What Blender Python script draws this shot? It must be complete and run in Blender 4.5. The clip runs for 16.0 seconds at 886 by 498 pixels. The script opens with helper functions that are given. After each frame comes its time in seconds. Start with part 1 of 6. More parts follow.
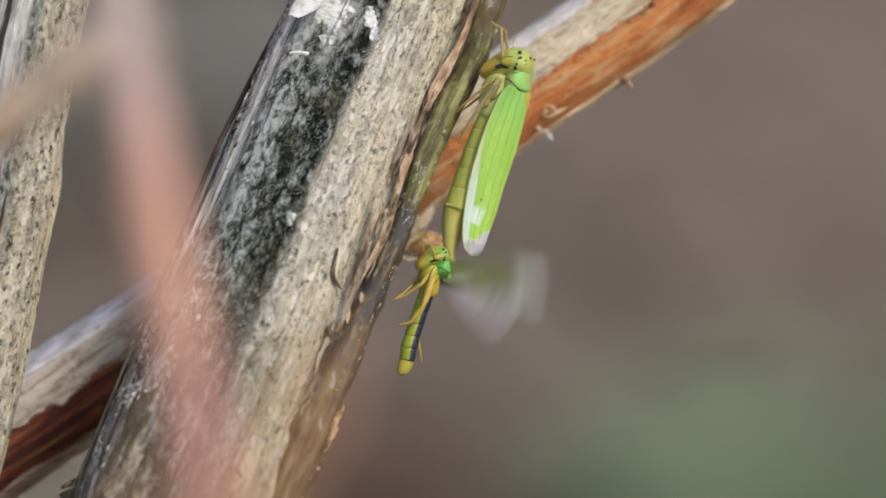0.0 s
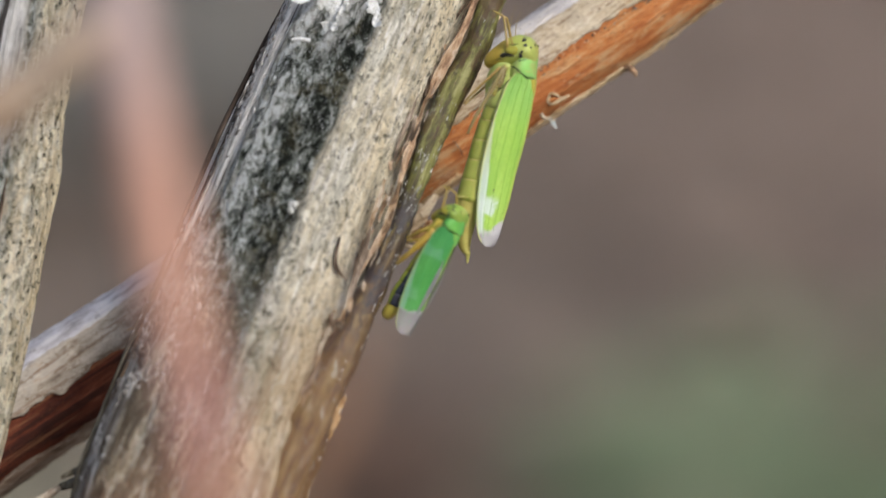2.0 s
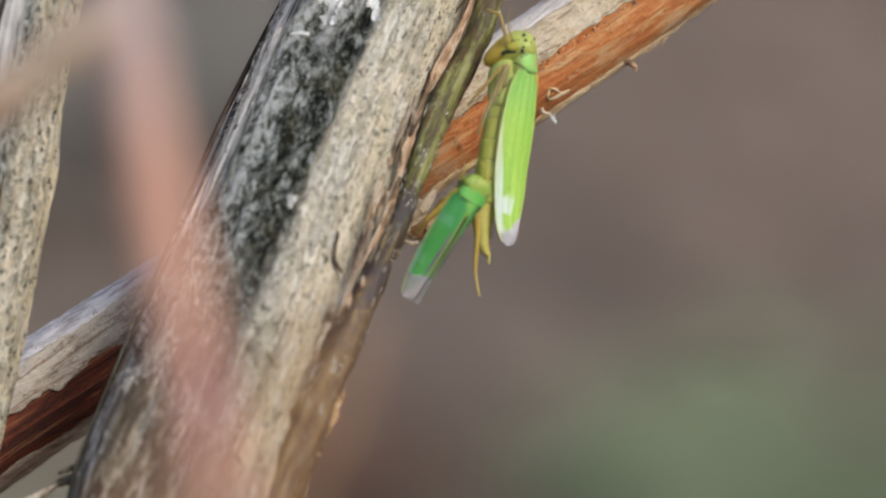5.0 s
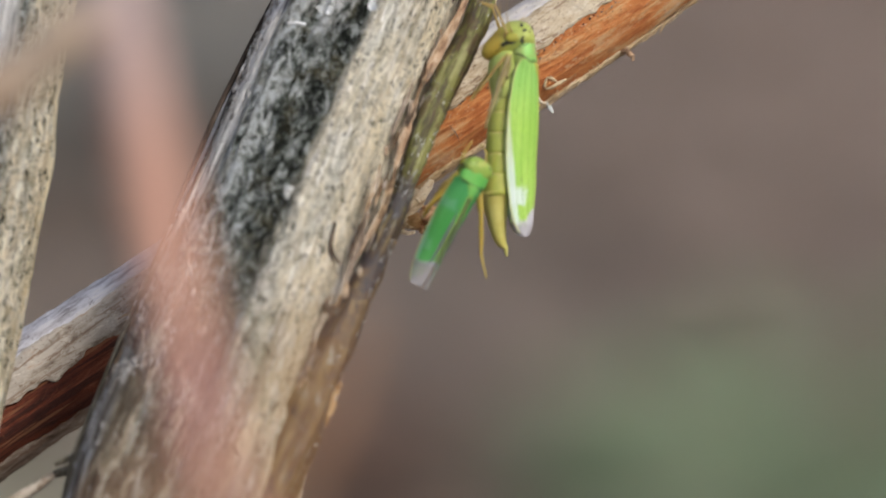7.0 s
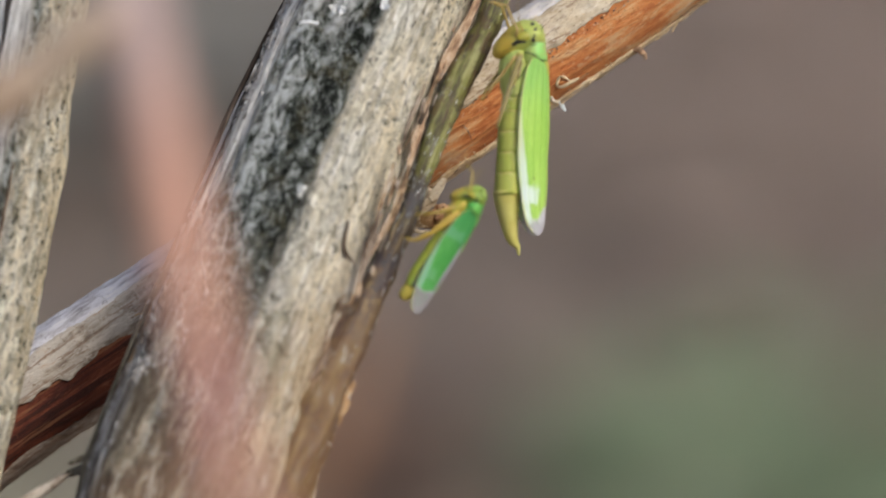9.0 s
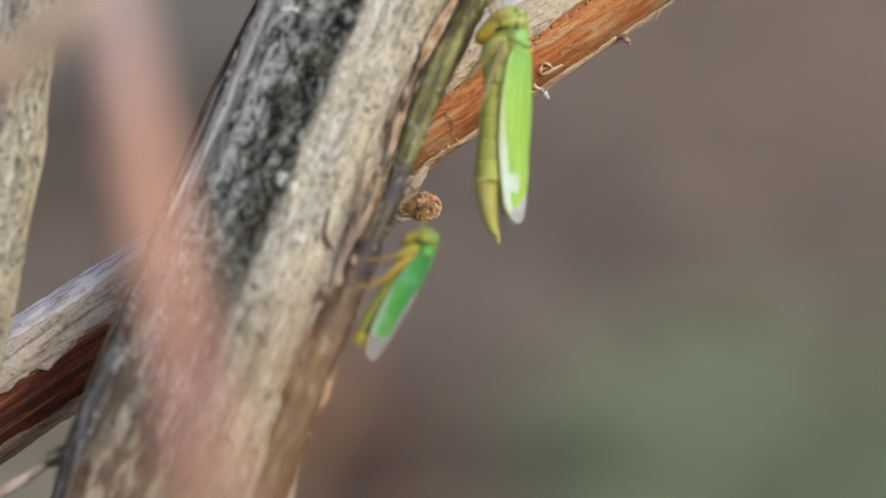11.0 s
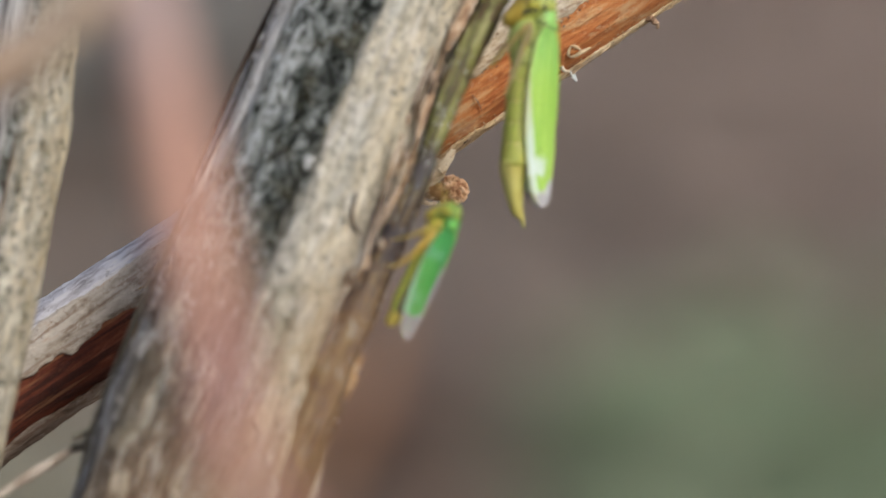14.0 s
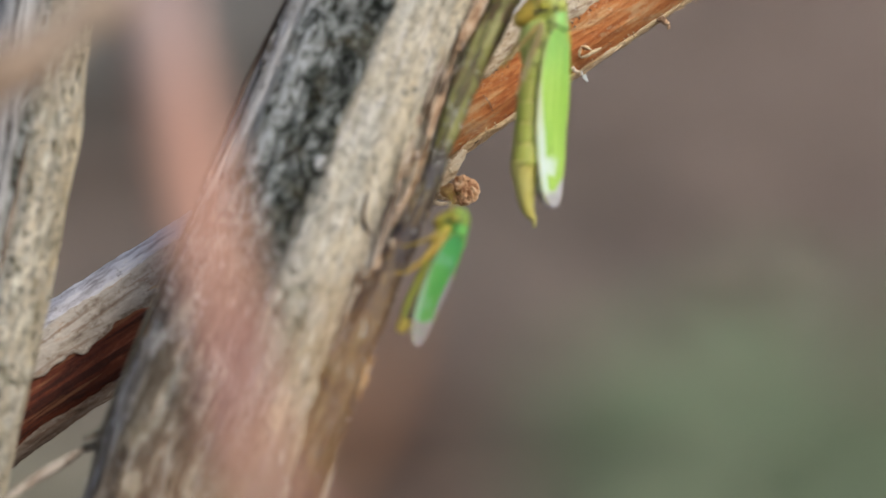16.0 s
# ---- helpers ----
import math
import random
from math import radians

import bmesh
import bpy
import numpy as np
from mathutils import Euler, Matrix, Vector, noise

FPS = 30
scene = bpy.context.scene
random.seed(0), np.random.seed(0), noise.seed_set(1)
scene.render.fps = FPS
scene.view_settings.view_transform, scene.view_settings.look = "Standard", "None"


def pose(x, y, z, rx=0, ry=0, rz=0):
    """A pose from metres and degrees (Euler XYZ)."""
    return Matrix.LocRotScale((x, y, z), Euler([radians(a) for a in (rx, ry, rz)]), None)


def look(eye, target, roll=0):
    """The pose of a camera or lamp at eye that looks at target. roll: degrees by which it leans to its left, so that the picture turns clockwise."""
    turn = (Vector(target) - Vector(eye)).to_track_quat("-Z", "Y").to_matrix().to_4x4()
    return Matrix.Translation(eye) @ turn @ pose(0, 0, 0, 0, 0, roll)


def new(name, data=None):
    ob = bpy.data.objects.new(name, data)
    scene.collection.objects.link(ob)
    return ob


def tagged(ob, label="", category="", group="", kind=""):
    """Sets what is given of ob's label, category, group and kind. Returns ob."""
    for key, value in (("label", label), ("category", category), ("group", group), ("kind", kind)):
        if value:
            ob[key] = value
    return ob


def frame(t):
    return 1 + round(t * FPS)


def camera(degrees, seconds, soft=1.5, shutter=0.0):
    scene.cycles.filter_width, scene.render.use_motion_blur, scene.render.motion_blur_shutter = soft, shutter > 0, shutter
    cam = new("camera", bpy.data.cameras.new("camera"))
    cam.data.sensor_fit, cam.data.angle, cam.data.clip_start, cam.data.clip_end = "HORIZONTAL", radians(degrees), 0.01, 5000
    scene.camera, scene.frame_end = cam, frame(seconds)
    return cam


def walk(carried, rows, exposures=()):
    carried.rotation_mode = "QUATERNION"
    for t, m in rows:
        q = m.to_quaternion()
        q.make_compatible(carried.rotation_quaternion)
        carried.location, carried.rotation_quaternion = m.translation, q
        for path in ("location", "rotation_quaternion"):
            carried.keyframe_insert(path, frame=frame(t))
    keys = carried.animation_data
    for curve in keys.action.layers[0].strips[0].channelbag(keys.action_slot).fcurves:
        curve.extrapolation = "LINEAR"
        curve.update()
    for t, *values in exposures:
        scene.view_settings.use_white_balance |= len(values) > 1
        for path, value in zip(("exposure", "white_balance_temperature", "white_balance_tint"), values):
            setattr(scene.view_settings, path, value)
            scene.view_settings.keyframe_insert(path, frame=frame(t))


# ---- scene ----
from itertools import pairwise

# The twigs' own frame, in millimetres: u to the side, v upwards, w towards the viewer.
TILT = 12.0
HEIGHT = 0.26
FRAME = Matrix.Translation((0, 0, HEIGHT)) @ pose(0, 0, 0, 90 - TILT)
MM = 0.001
SITE = FRAME @ Matrix.Scale(MM, 4)

# ---- camera: a long macro lens, hand held, that creeps forwards and pans ----
cam = camera(6.68, 16.0, soft=1.5, shutter=1.0)
cam.data.dof.use_dof = True
cam.data.dof.focus_distance = 0.3062
cam.data.dof.aperture_fstop = 38.0


def eye(u, v, w, pitch, yaw, roll):
    return FRAME @ pose(u * MM, v * MM, w * MM, pitch, yaw, roll)


PATH = [
    (0.0, 0.75, 0.05, 304.33, 0.1757, 0.2005, 0.088),
    (0.5, 0.28, 0.19, 303.80, 0.1142, 0.2284, 0.098),
    (1.0, 0.81, 0.06, 303.42, 0.1096, 0.2999, 0.017),
    (1.5, 0.68, 0.09, 303.45, 0.1093, 0.2912, 0.063),
    (2.0, 0.61, 0.11, 301.93, 0.0774, 0.1977, 0.123),
    (2.5, 0.20, -0.19, 302.11, 0.1404, 0.1659, 0.106),
    (3.0, 0.28, 0.11, 301.95, 0.0737, 0.1257, 0.096),
    (3.2, 0.29, 0.11, 301.95, 0.0818, 0.0880, 0.095),
    (5.3, 0.19, -0.49, 300.32, 0.1506, 0.1132, 0.159),
    (5.5, 0.20, -0.49, 300.32, 0.1458, 0.0587, 0.159),
    (6.0, 0.30, 0.24, 300.95, -0.0156, 0.0914, 0.018),
    (6.5, -0.25, -0.57, 301.04, 0.1459, -0.0104, 0.014),
    (7.0, 0.20, -0.15, 299.88, 0.0154, 0.0945, 0.041),
    (7.5, -0.14, -0.24, 300.03, 0.0446, -0.0145, 0.018),
    (8.0, 0.00, -0.00, 300.00, 0.0000, 0.0000, -0.000),
    (8.5, -0.36, -0.06, 299.47, -0.0074, 0.0601, 0.115),
    (9.0, -0.12, 0.13, 300.07, -0.0459, 0.1313, -0.019),
    (9.2, -0.12, 0.13, 300.07, -0.0585, 0.1522, -0.019),
    (11.3, 0.28, 0.22, 297.00, -0.1528, 0.0184, 0.015),
    (11.5, 0.28, 0.22, 297.01, -0.1575, -0.0236, 0.014),
    (12.0, -0.10, 0.49, 297.46, -0.2116, -0.0387, -0.117),
    (12.5, -0.11, 0.39, 297.21, -0.2076, 0.0445, -0.085),
    (13.0, -0.36, -0.00, 296.39, -0.1576, 0.1162, 0.054),
    (13.5, -0.60, 0.03, 296.05, -0.1952, 0.1144, 0.101),
    (14.0, -0.51, 0.31, 295.22, -0.2908, 0.1291, 0.045),
    (14.5, -0.34, 0.36, 295.88, -0.2804, 0.0905, -0.007),
    (15.0, -0.35, 0.18, 295.96, -0.2480, 0.2442, -0.028),
    (15.5, -1.26, 0.42, 296.23, -0.2889, 0.1412, 0.131),
    (16.0, -0.66, 0.18, 295.63, -0.2655, 0.1837, 0.043),
]
walk(cam, [(t, eye(*p)) for t, *p in PATH], exposures=[(0.0, 0.0), (16.0, 0.0)])

# ---- light: a bright, hazy sky with a veiled sun on the viewer's side ----
SUN_HEIGHT, SUN_TURN = 43.0, 140.0
world = bpy.data.worlds.new("sky")
scene.world = world
world.use_nodes = True
sky = world.node_tree.nodes.new("ShaderNodeTexSky")
sky.sky_type = "NISHITA"
sky.sun_disc = False
sky.sun_elevation, sky.sun_rotation = radians(SUN_HEIGHT), radians(SUN_TURN)
sky.dust_density = 4.0
world.node_tree.links.new(sky.outputs[0], world.node_tree.nodes["Background"].inputs[0])
world.node_tree.nodes["Background"].inputs[1].default_value = 0.13
lamp = bpy.data.lights.new("sun", "SUN")
lamp.energy, lamp.angle, lamp.color = 1.95, radians(12), (1.0, 0.955, 0.88)
sun = new("sun", lamp)
towards = Vector((math.sin(radians(SUN_TURN)) * math.cos(radians(SUN_HEIGHT)), math.cos(radians(SUN_TURN)) * math.cos(radians(SUN_HEIGHT)), math.sin(radians(SUN_HEIGHT))))
sun.matrix_world = look(towards * 5, (0, 0, 0))


# ---- materials ----
class Nodes:
    """A node material with short calls for its nodes."""

    def __init__(self, name):
        self.m = bpy.data.materials.new(name)
        self.m.use_nodes = True
        self.t = self.m.node_tree
        self.b = self.t.nodes["Principled BSDF"]

    def add(self, kind, **inputs):
        n = self.t.nodes.new(kind)
        for key, value in inputs.items():
            self.put(n.inputs[key], value)
        return n

    def put(self, socket, value):
        if isinstance(value, bpy.types.NodeSocket):
            self.t.links.new(value, socket)
        elif isinstance(value, tuple) and len(value) == 3 and socket.type == "RGBA":
            socket.default_value = (*value, 1)
        else:
            socket.default_value = value

    def coords(self, scale=(1000, 1000, 1000), which="Object", turn=(0, 0, 0)):
        c = self.add("ShaderNodeTexCoord")
        return self.add("ShaderNodeMapping", Vector=c.outputs[which], Scale=scale, Rotation=turn).outputs[0]

    def axis(self, vec, i):
        return self.add("ShaderNodeSeparateXYZ", Vector=vec).outputs[i]

    def noise(self, vec, scale, detail=4.0, rough=0.55, warp=0.0):
        return self.add("ShaderNodeTexNoise", Vector=vec, Scale=scale, Detail=detail, Roughness=rough, Distortion=warp).outputs["Fac"]

    def span(self, fac, a, b, c=0.0, d=1.0):
        n = self.add("ShaderNodeMapRange")
        n.interpolation_type = "SMOOTHSTEP"
        for k, v in zip(range(5), (fac, a, b, c, d)):
            self.put(n.inputs[k], v)
        return n.outputs[0]

    def math(self, op, a, b=0.0):
        n = self.add("ShaderNodeMath")
        n.operation = op
        self.put(n.inputs[0], a)
        self.put(n.inputs[1], b)
        return n.outputs[0]

    def ramp(self, fac, stops):
        n = self.add("ShaderNodeValToRGB", Fac=fac)
        e = n.color_ramp.elements
        while len(e) < len(stops):
            e.new(0.5)
        for el, (p, col) in zip(e, stops):
            el.position, el.color = p, (*col, 1)
        return n.outputs[0]

    def mix(self, fac, a, b):
        n = self.add("ShaderNodeMix")
        n.data_type = "RGBA"
        self.put(n.inputs["Factor"], fac)
        self.put(n.inputs[6], a)
        self.put(n.inputs[7], b)
        return n.outputs[2]

    def bump(self, height, distance, strength=1.0):
        n = self.add("ShaderNodeBump", Height=height, Distance=distance, Strength=strength)
        self.t.links.new(n.outputs[0], self.b.inputs["Normal"])

    def done(self, colour=None, rough=0.7, **more):
        if colour is not None:
            self.put(self.b.inputs["Base Color"], colour)
        self.put(self.b.inputs["Roughness"], rough)
        for key, value in more.items():
            self.put(self.b.inputs[key.replace("_", " ")], value)
        return self.m


def weathered_wood(name, strip_from, strip_to, pale, tan, grey, margin, specks=0.575, wool_from=4.0, wander=1.7, foul_below=-2.0, crisp=1.0, soft=0.0):
    """Bleached, fibrous dead stem. A dark strip runs along it, mouldy on the main stem; local z runs along the grain,
    in millimetres.
    """
    n = Nodes(name)
    v = n.coords()
    x, z = n.axis(v, 0), n.axis(v, 2)
    fine = n.noise(n.coords((5600, 5600, 520)), 1.0, 6, 0.75, 0.25)
    mid = n.noise(n.coords((1700, 1700, 240)), 1.0, 7, 0.72, 0.4)
    col = n.ramp(mid, [(0.3, grey), (0.41, pale), (0.49, tan), (0.56, pale), (0.7, grey)])
    lane = n.noise(n.coords((720, 720, 22)), 1.0, 3, 0.5, 0.2)
    col = n.mix(n.span(lane, 0.44, 0.36, 0.0, 0.75), col, tuple(min(1, c * 1.12 + 0.03) for c in pale))
    col = n.mix(n.span(lane, 0.54, 0.62, 0.0, 0.4 * crisp), col, n.mix(n.span(fine, 0.4, 0.6), (0.62, 0.56, 0.42), (0.5, 0.44, 0.31)))
    col = n.mix(n.math("MULTIPLY", n.span(fine, 0.53, 0.62), 0.5 * crisp), col, tuple(c * 0.42 for c in grey))
    col = n.mix(n.math("MULTIPLY", n.span(fine, 0.48, 0.41), 0.85 * crisp), col, tuple(min(1, c * 1.3) for c in pale))
    blot = n.noise(n.coords((1000, 1000, 520)), 1.8, 8, 0.78, 0.5)
    foul = n.span(n.math("ADD", z, n.math("MULTIPLY", n.math("SUBTRACT", blot, 0.5), 14.0)), foul_below + 3.0, foul_below - 6.0, 0.0, 0.11)
    film = n.span(n.math("ADD", blot, foul), 0.5, 0.62, 0.0, 0.7 - 0.5 * soft)
    col = n.mix(film, col, (0.25, 0.2, 0.115))
    col = n.mix(n.span(n.math("SUBTRACT", 1.0, blot), 0.54, 0.66, 0.0, 0.75), col, n.mix(n.span(fine, 0.4, 0.56), (0.78, 0.77, 0.72), (0.52, 0.52, 0.48)))
    honey = n.math("MULTIPLY", n.span(n.noise(n.coords((900, 900, 60)), 1.0, 4, 0.55, 0.3), 0.44, 0.54), n.span(x, strip_to + 0.9, strip_to + 1.9))
    col = n.mix(n.math("MULTIPLY", honey, 0.6 - 0.5 * soft), col, n.mix(n.span(fine, 0.4, 0.58), (0.8, 0.69, 0.47), (0.62, 0.48, 0.27)))
    mottle = n.math("MULTIPLY", n.span(n.noise(n.coords((1000, 1000, 720)), 2.1, 8, 0.76, 0.6), 0.49, 0.58), n.math("MULTIPLY", n.span(lane, 0.6, 0.48, 0.55, 1.0), n.span(x, strip_to + 2.8, strip_to + 0.6, 0.55, 1.0)))
    col = n.mix(n.math("MULTIPLY", mottle, 0.68 - 0.25 * soft), col, (0.24, 0.23, 0.15))
    chalk = n.span(n.noise(n.coords((1000, 1000, 600)), 1.7, 7, 0.72, 0.5), 0.52, 0.6)
    col = n.mix(n.math("MULTIPLY", chalk, 0.55), col, n.mix(n.span(fine, 0.42, 0.56), (0.82, 0.81, 0.74), (0.6, 0.6, 0.54)))
    swath = n.noise(n.coords((620, 620, 120)), 1.0, 5, 0.6, 0.5)
    col = n.mix(n.span(swath, 0.5, 0.6, 0.0, soft), col, (0.84, 0.75, 0.54))
    col = n.mix(n.span(swath, 0.46, 0.38, 0.0, soft), col, (0.57, 0.58, 0.53))
    peppered = n.math("MULTIPLY", n.span(n.noise(n.coords((1000, 1000, 640)), 6.5, 5, 0.7, 0.2), 0.53, 0.6), n.span(n.noise(n.coords((700, 700, 160)), 1.0, 4, 0.6), 0.4, 0.56))
    col = n.mix(n.math("MULTIPLY", peppered, 0.62 * crisp), col, (0.13, 0.122, 0.08))
    dots = n.math("MULTIPLY", n.span(n.noise(n.coords((1000, 1000, 600)), 4.2, 5, 0.7), specks - 0.045, specks + 0.045), n.span(blot, 0.38, 0.52))
    col = n.mix(n.math("MULTIPLY", dots, 1.0 - 0.6 * soft), col, (0.03, 0.031, 0.018))
    tawny = n.noise(n.coords((1500, 1500, 90)), 1.0, 6, 0.7, 0.4)
    depth = n.span(n.math("ADD", z, n.math("MULTIPLY", n.math("SUBTRACT", blot, 0.5), 12.0)), foul_below - 0.5, foul_below - 6.0)
    col = n.mix(n.math("MULTIPLY", n.math("MULTIPLY", n.span(tawny, 0.49, 0.56), depth), 0.38), col, n.mix(n.span(fine, 0.42, 0.58), (0.4, 0.27, 0.16), (0.17, 0.11, 0.065)))
    col = n.mix(n.math("MULTIPLY", n.math("MULTIPLY", n.span(tawny, 0.45, 0.4), depth), 0.6), col, (0.72, 0.64, 0.5))
    drift = n.math("SUBTRACT", n.noise(n.coords((900, 900, 330)), 1.0, 7, 0.72), 0.5)
    cells_low = n.noise(n.coords((1600, 1600, 420)), 1.0, 6, 0.7, 0.4)
    right = n.math("ADD", x, n.math("MULTIPLY", drift, wander))
    left = n.math("ADD", x, n.math("MULTIPLY", drift, 1.1))
    silver = n.ramp(n.noise(n.coords((4600, 4600, 300)), 1.0, 7, 0.74, 0.3), [(0.34, (0.035, 0.026, 0.02)), (0.41, tuple(c * 0.5 for c in margin)), (0.5, margin), (0.6, tuple(min(1, c * 1.45) for c in margin))])
    silver = n.mix(n.span(n.noise(n.coords((2600, 2600, 70)), 1.0, 3, 0.5), 0.545, 0.57, 0.0, 0.9), silver, (0.035, 0.025, 0.018))
    rot = n.math("MULTIPLY", n.span(n.math("ADD", z, n.math("MULTIPLY", drift, 10.0)), foul_below - 0.5, foul_below - 5.0), n.span(cells_low, 0.4, 0.56))
    low = n.span(n.math("ADD", z, n.math("MULTIPLY", drift, 8.0)), foul_below - 1.0, foul_below - 7.0, 0.0, 0.4)
    silver = n.mix(low, silver, n.mix(n.span(cells_low, 0.52, 0.44), (0.18, 0.13, 0.09), (0.5, 0.48, 0.46)))
    silver = n.mix(n.math("MULTIPLY", rot, 0.6), silver, (0.055, 0.042, 0.03))
    col = n.mix(n.math("MULTIPLY", n.math("MULTIPLY", rot, n.span(x, strip_to + 1.8, strip_to - 0.6)), 0.85), col, (0.075, 0.052, 0.034))
    col = n.mix(n.span(left, strip_from + 0.2, strip_from - 0.15), col, silver)
    mould = n.math("MULTIPLY", n.span(right, strip_to + 0.12, strip_to - 0.3), n.span(left, strip_from - 0.15, strip_from + 0.25))
    mould = n.math("MULTIPLY", mould, n.span(n.math("ADD", z, n.math("MULTIPLY", drift, 10.0)), foul_below - 6.5, foul_below - 0.5, 0.0, 1.0))
    cells = n.noise(n.coords((1000, 1000, 740)), 4.4, 8, 0.82, 0.4)
    clouds = n.noise(n.coords((1000, 1000, 560)), 1.15, 6, 0.68, 0.8)
    clump = n.noise(n.coords((1000, 1000, 430)), 2.6, 4, 0.62, 1.2)
    tone = n.math("ADD", n.math("MULTIPLY", clump, 0.6), n.math("ADD", n.math("MULTIPLY", cells, 0.6), n.math("MULTIPLY", clouds, 0.4)))
    tone = n.math("SUBTRACT", n.math("SUBTRACT", tone, 0.3), n.math("ADD", n.math("MULTIPLY", n.span(x, strip_from + 0.2, strip_to - 0.7), 0.105), -0.082))
    fuzz = n.ramp(tone, [(0.42, (0.006, 0.009, 0.007)), (0.465, (0.032, 0.04, 0.032)), (0.505, (0.11, 0.13, 0.11)), (0.55, (0.31, 0.35, 0.34)), (0.63, (0.78, 0.84, 0.87))])
    fuzz = n.mix(n.span(n.noise(v, 0.9, 4, 0.6), 0.48, 0.62, 0.0, 0.5), fuzz, n.mix(n.span(cells, 0.45, 0.56), (0.05, 0.045, 0.022), (0.21, 0.19, 0.11)))
    pits = n.span(n.noise(n.coords((1000, 1000, 620)), 1.7, 6, 0.7, 0.6), 0.55, 0.6)
    fuzz = n.mix(n.math("MULTIPLY", pits, 0.75), fuzz, (0.007, 0.009, 0.008))
    thread = n.math("MULTIPLY", n.span(n.noise(n.coords((4200, 4200, 620)), 1.0, 3, 0.6, 1.4), 0.6, 0.66), n.span(x, strip_to - 0.4, strip_from + 0.4, 0.15, 0.85))
    fuzz = n.mix(thread, fuzz, (0.72, 0.8, 0.83))
    crust = n.math("MULTIPLY", n.span(n.math("ADD", z, n.math("MULTIPLY", drift, 9.0)), wool_from + 1.0, wool_from + 4.5), n.span(n.math("SUBTRACT", n.noise(v, 1.9, 9, 0.76, 0.4), n.span(x, -1.6, 0.1, 0.0, 0.13)), 0.4, 0.5))
    fuzz = n.mix(n.math("MULTIPLY", crust, 0.9), fuzz, n.mix(n.span(clump, 0.4, 0.54), (0.3, 0.32, 0.29), (0.88, 0.9, 0.91)))
    col = n.mix(mould, col, fuzz)
    n.bump(n.math("ADD", n.math("ADD", n.math("SUBTRACT", fine, n.math("MULTIPLY", mottle, 0.25)), n.math("MULTIPLY", mid, 0.8)), n.math("MULTIPLY", cells, n.math("ADD", n.math("MULTIPLY", mould, 2.0), 0.4))), 0.0002, 1.0)
    return n.done(col, 0.85, Specular_IOR_Level=0.25)


def streaked(name, stops, grain=(1800, 1800, 160), specks=None, rough=0.75, bump=0.0001, gloss=0.3, spread=1.0):
    """Bark or wood: colour runs along local z, with specks and relief."""
    n = Nodes(name)
    v = n.coords()
    fine = n.noise(n.coords(grain), spread, 6, 0.68, 0.35)
    patch = n.noise(n.coords((500, 500, 260)), 1.0, 5, 0.6)
    both = n.math("ADD", n.math("MULTIPLY", fine, 0.55), n.math("MULTIPLY", patch, 0.45))
    col = n.ramp(n.math("ADD", n.math("MULTIPLY", n.math("SUBTRACT", both, 0.5), 1.7), 0.5), stops)
    grit = n.noise(v, 6.0, 4, 0.7)
    if specks:
        col = n.mix(n.span(grit, 0.6, 0.7), col, specks)
    n.bump(n.math("ADD", fine, n.math("MULTIPLY", grit, 0.5)), bump, 1.0)
    return n.done(col, rough, Specular_IOR_Level=gloss)


def cuticle(name, colour, other, rough=0.35, scale=1.2, see_through=0.12, gloss=0.4):
    """Insect skin: two close colours in soft patches, fine pits, a little light let through."""
    n = Nodes(name)
    v = n.coords()
    col = n.mix(n.span(n.noise(v, scale, 4, 0.6), 0.35, 0.65), colour, other)
    n.bump(n.noise(v, 14.0, 3, 0.6), 0.000012, 0.7)
    m = n.done(col, rough, Specular_IOR_Level=gloss)
    n.b.inputs["Subsurface Weight"].default_value = see_through
    n.b.inputs["Subsurface Radius"].default_value = (0.6, 0.9, 0.3)
    n.b.inputs["Subsurface Scale"].default_value = 0.0004
    return m


def head_skin(name, face, crown, x0, x1):
    """Head: the face's colour gives way to the crown's along local x (metres)."""
    n = Nodes(name)
    v = n.coords()
    x = n.math("ADD", n.axis(v, 0), n.math("MULTIPLY", n.math("SUBTRACT", n.noise(v, 1.6, 3, 0.5), 0.5), 0.7))
    col = n.mix(n.span(x, x0, x1), face, crown)
    pale = n.span(n.noise(n.coords((700, 2600, 1200)), 1.0, 3, 0.5), 0.55, 0.68)
    col = n.mix(n.math("MULTIPLY", pale, 0.5), col, (0.46, 0.46, 0.14))
    n.bump(n.noise(v, 12.0, 3, 0.6), 0.00002, 0.7)
    m = n.done(col, 0.4, Specular_IOR_Level=0.35)
    n.b.inputs["Subsurface Weight"].default_value = 0.15
    n.b.inputs["Subsurface Radius"].default_value = (0.6, 0.9, 0.3)
    n.b.inputs["Subsurface Scale"].default_value = 0.0004
    return m


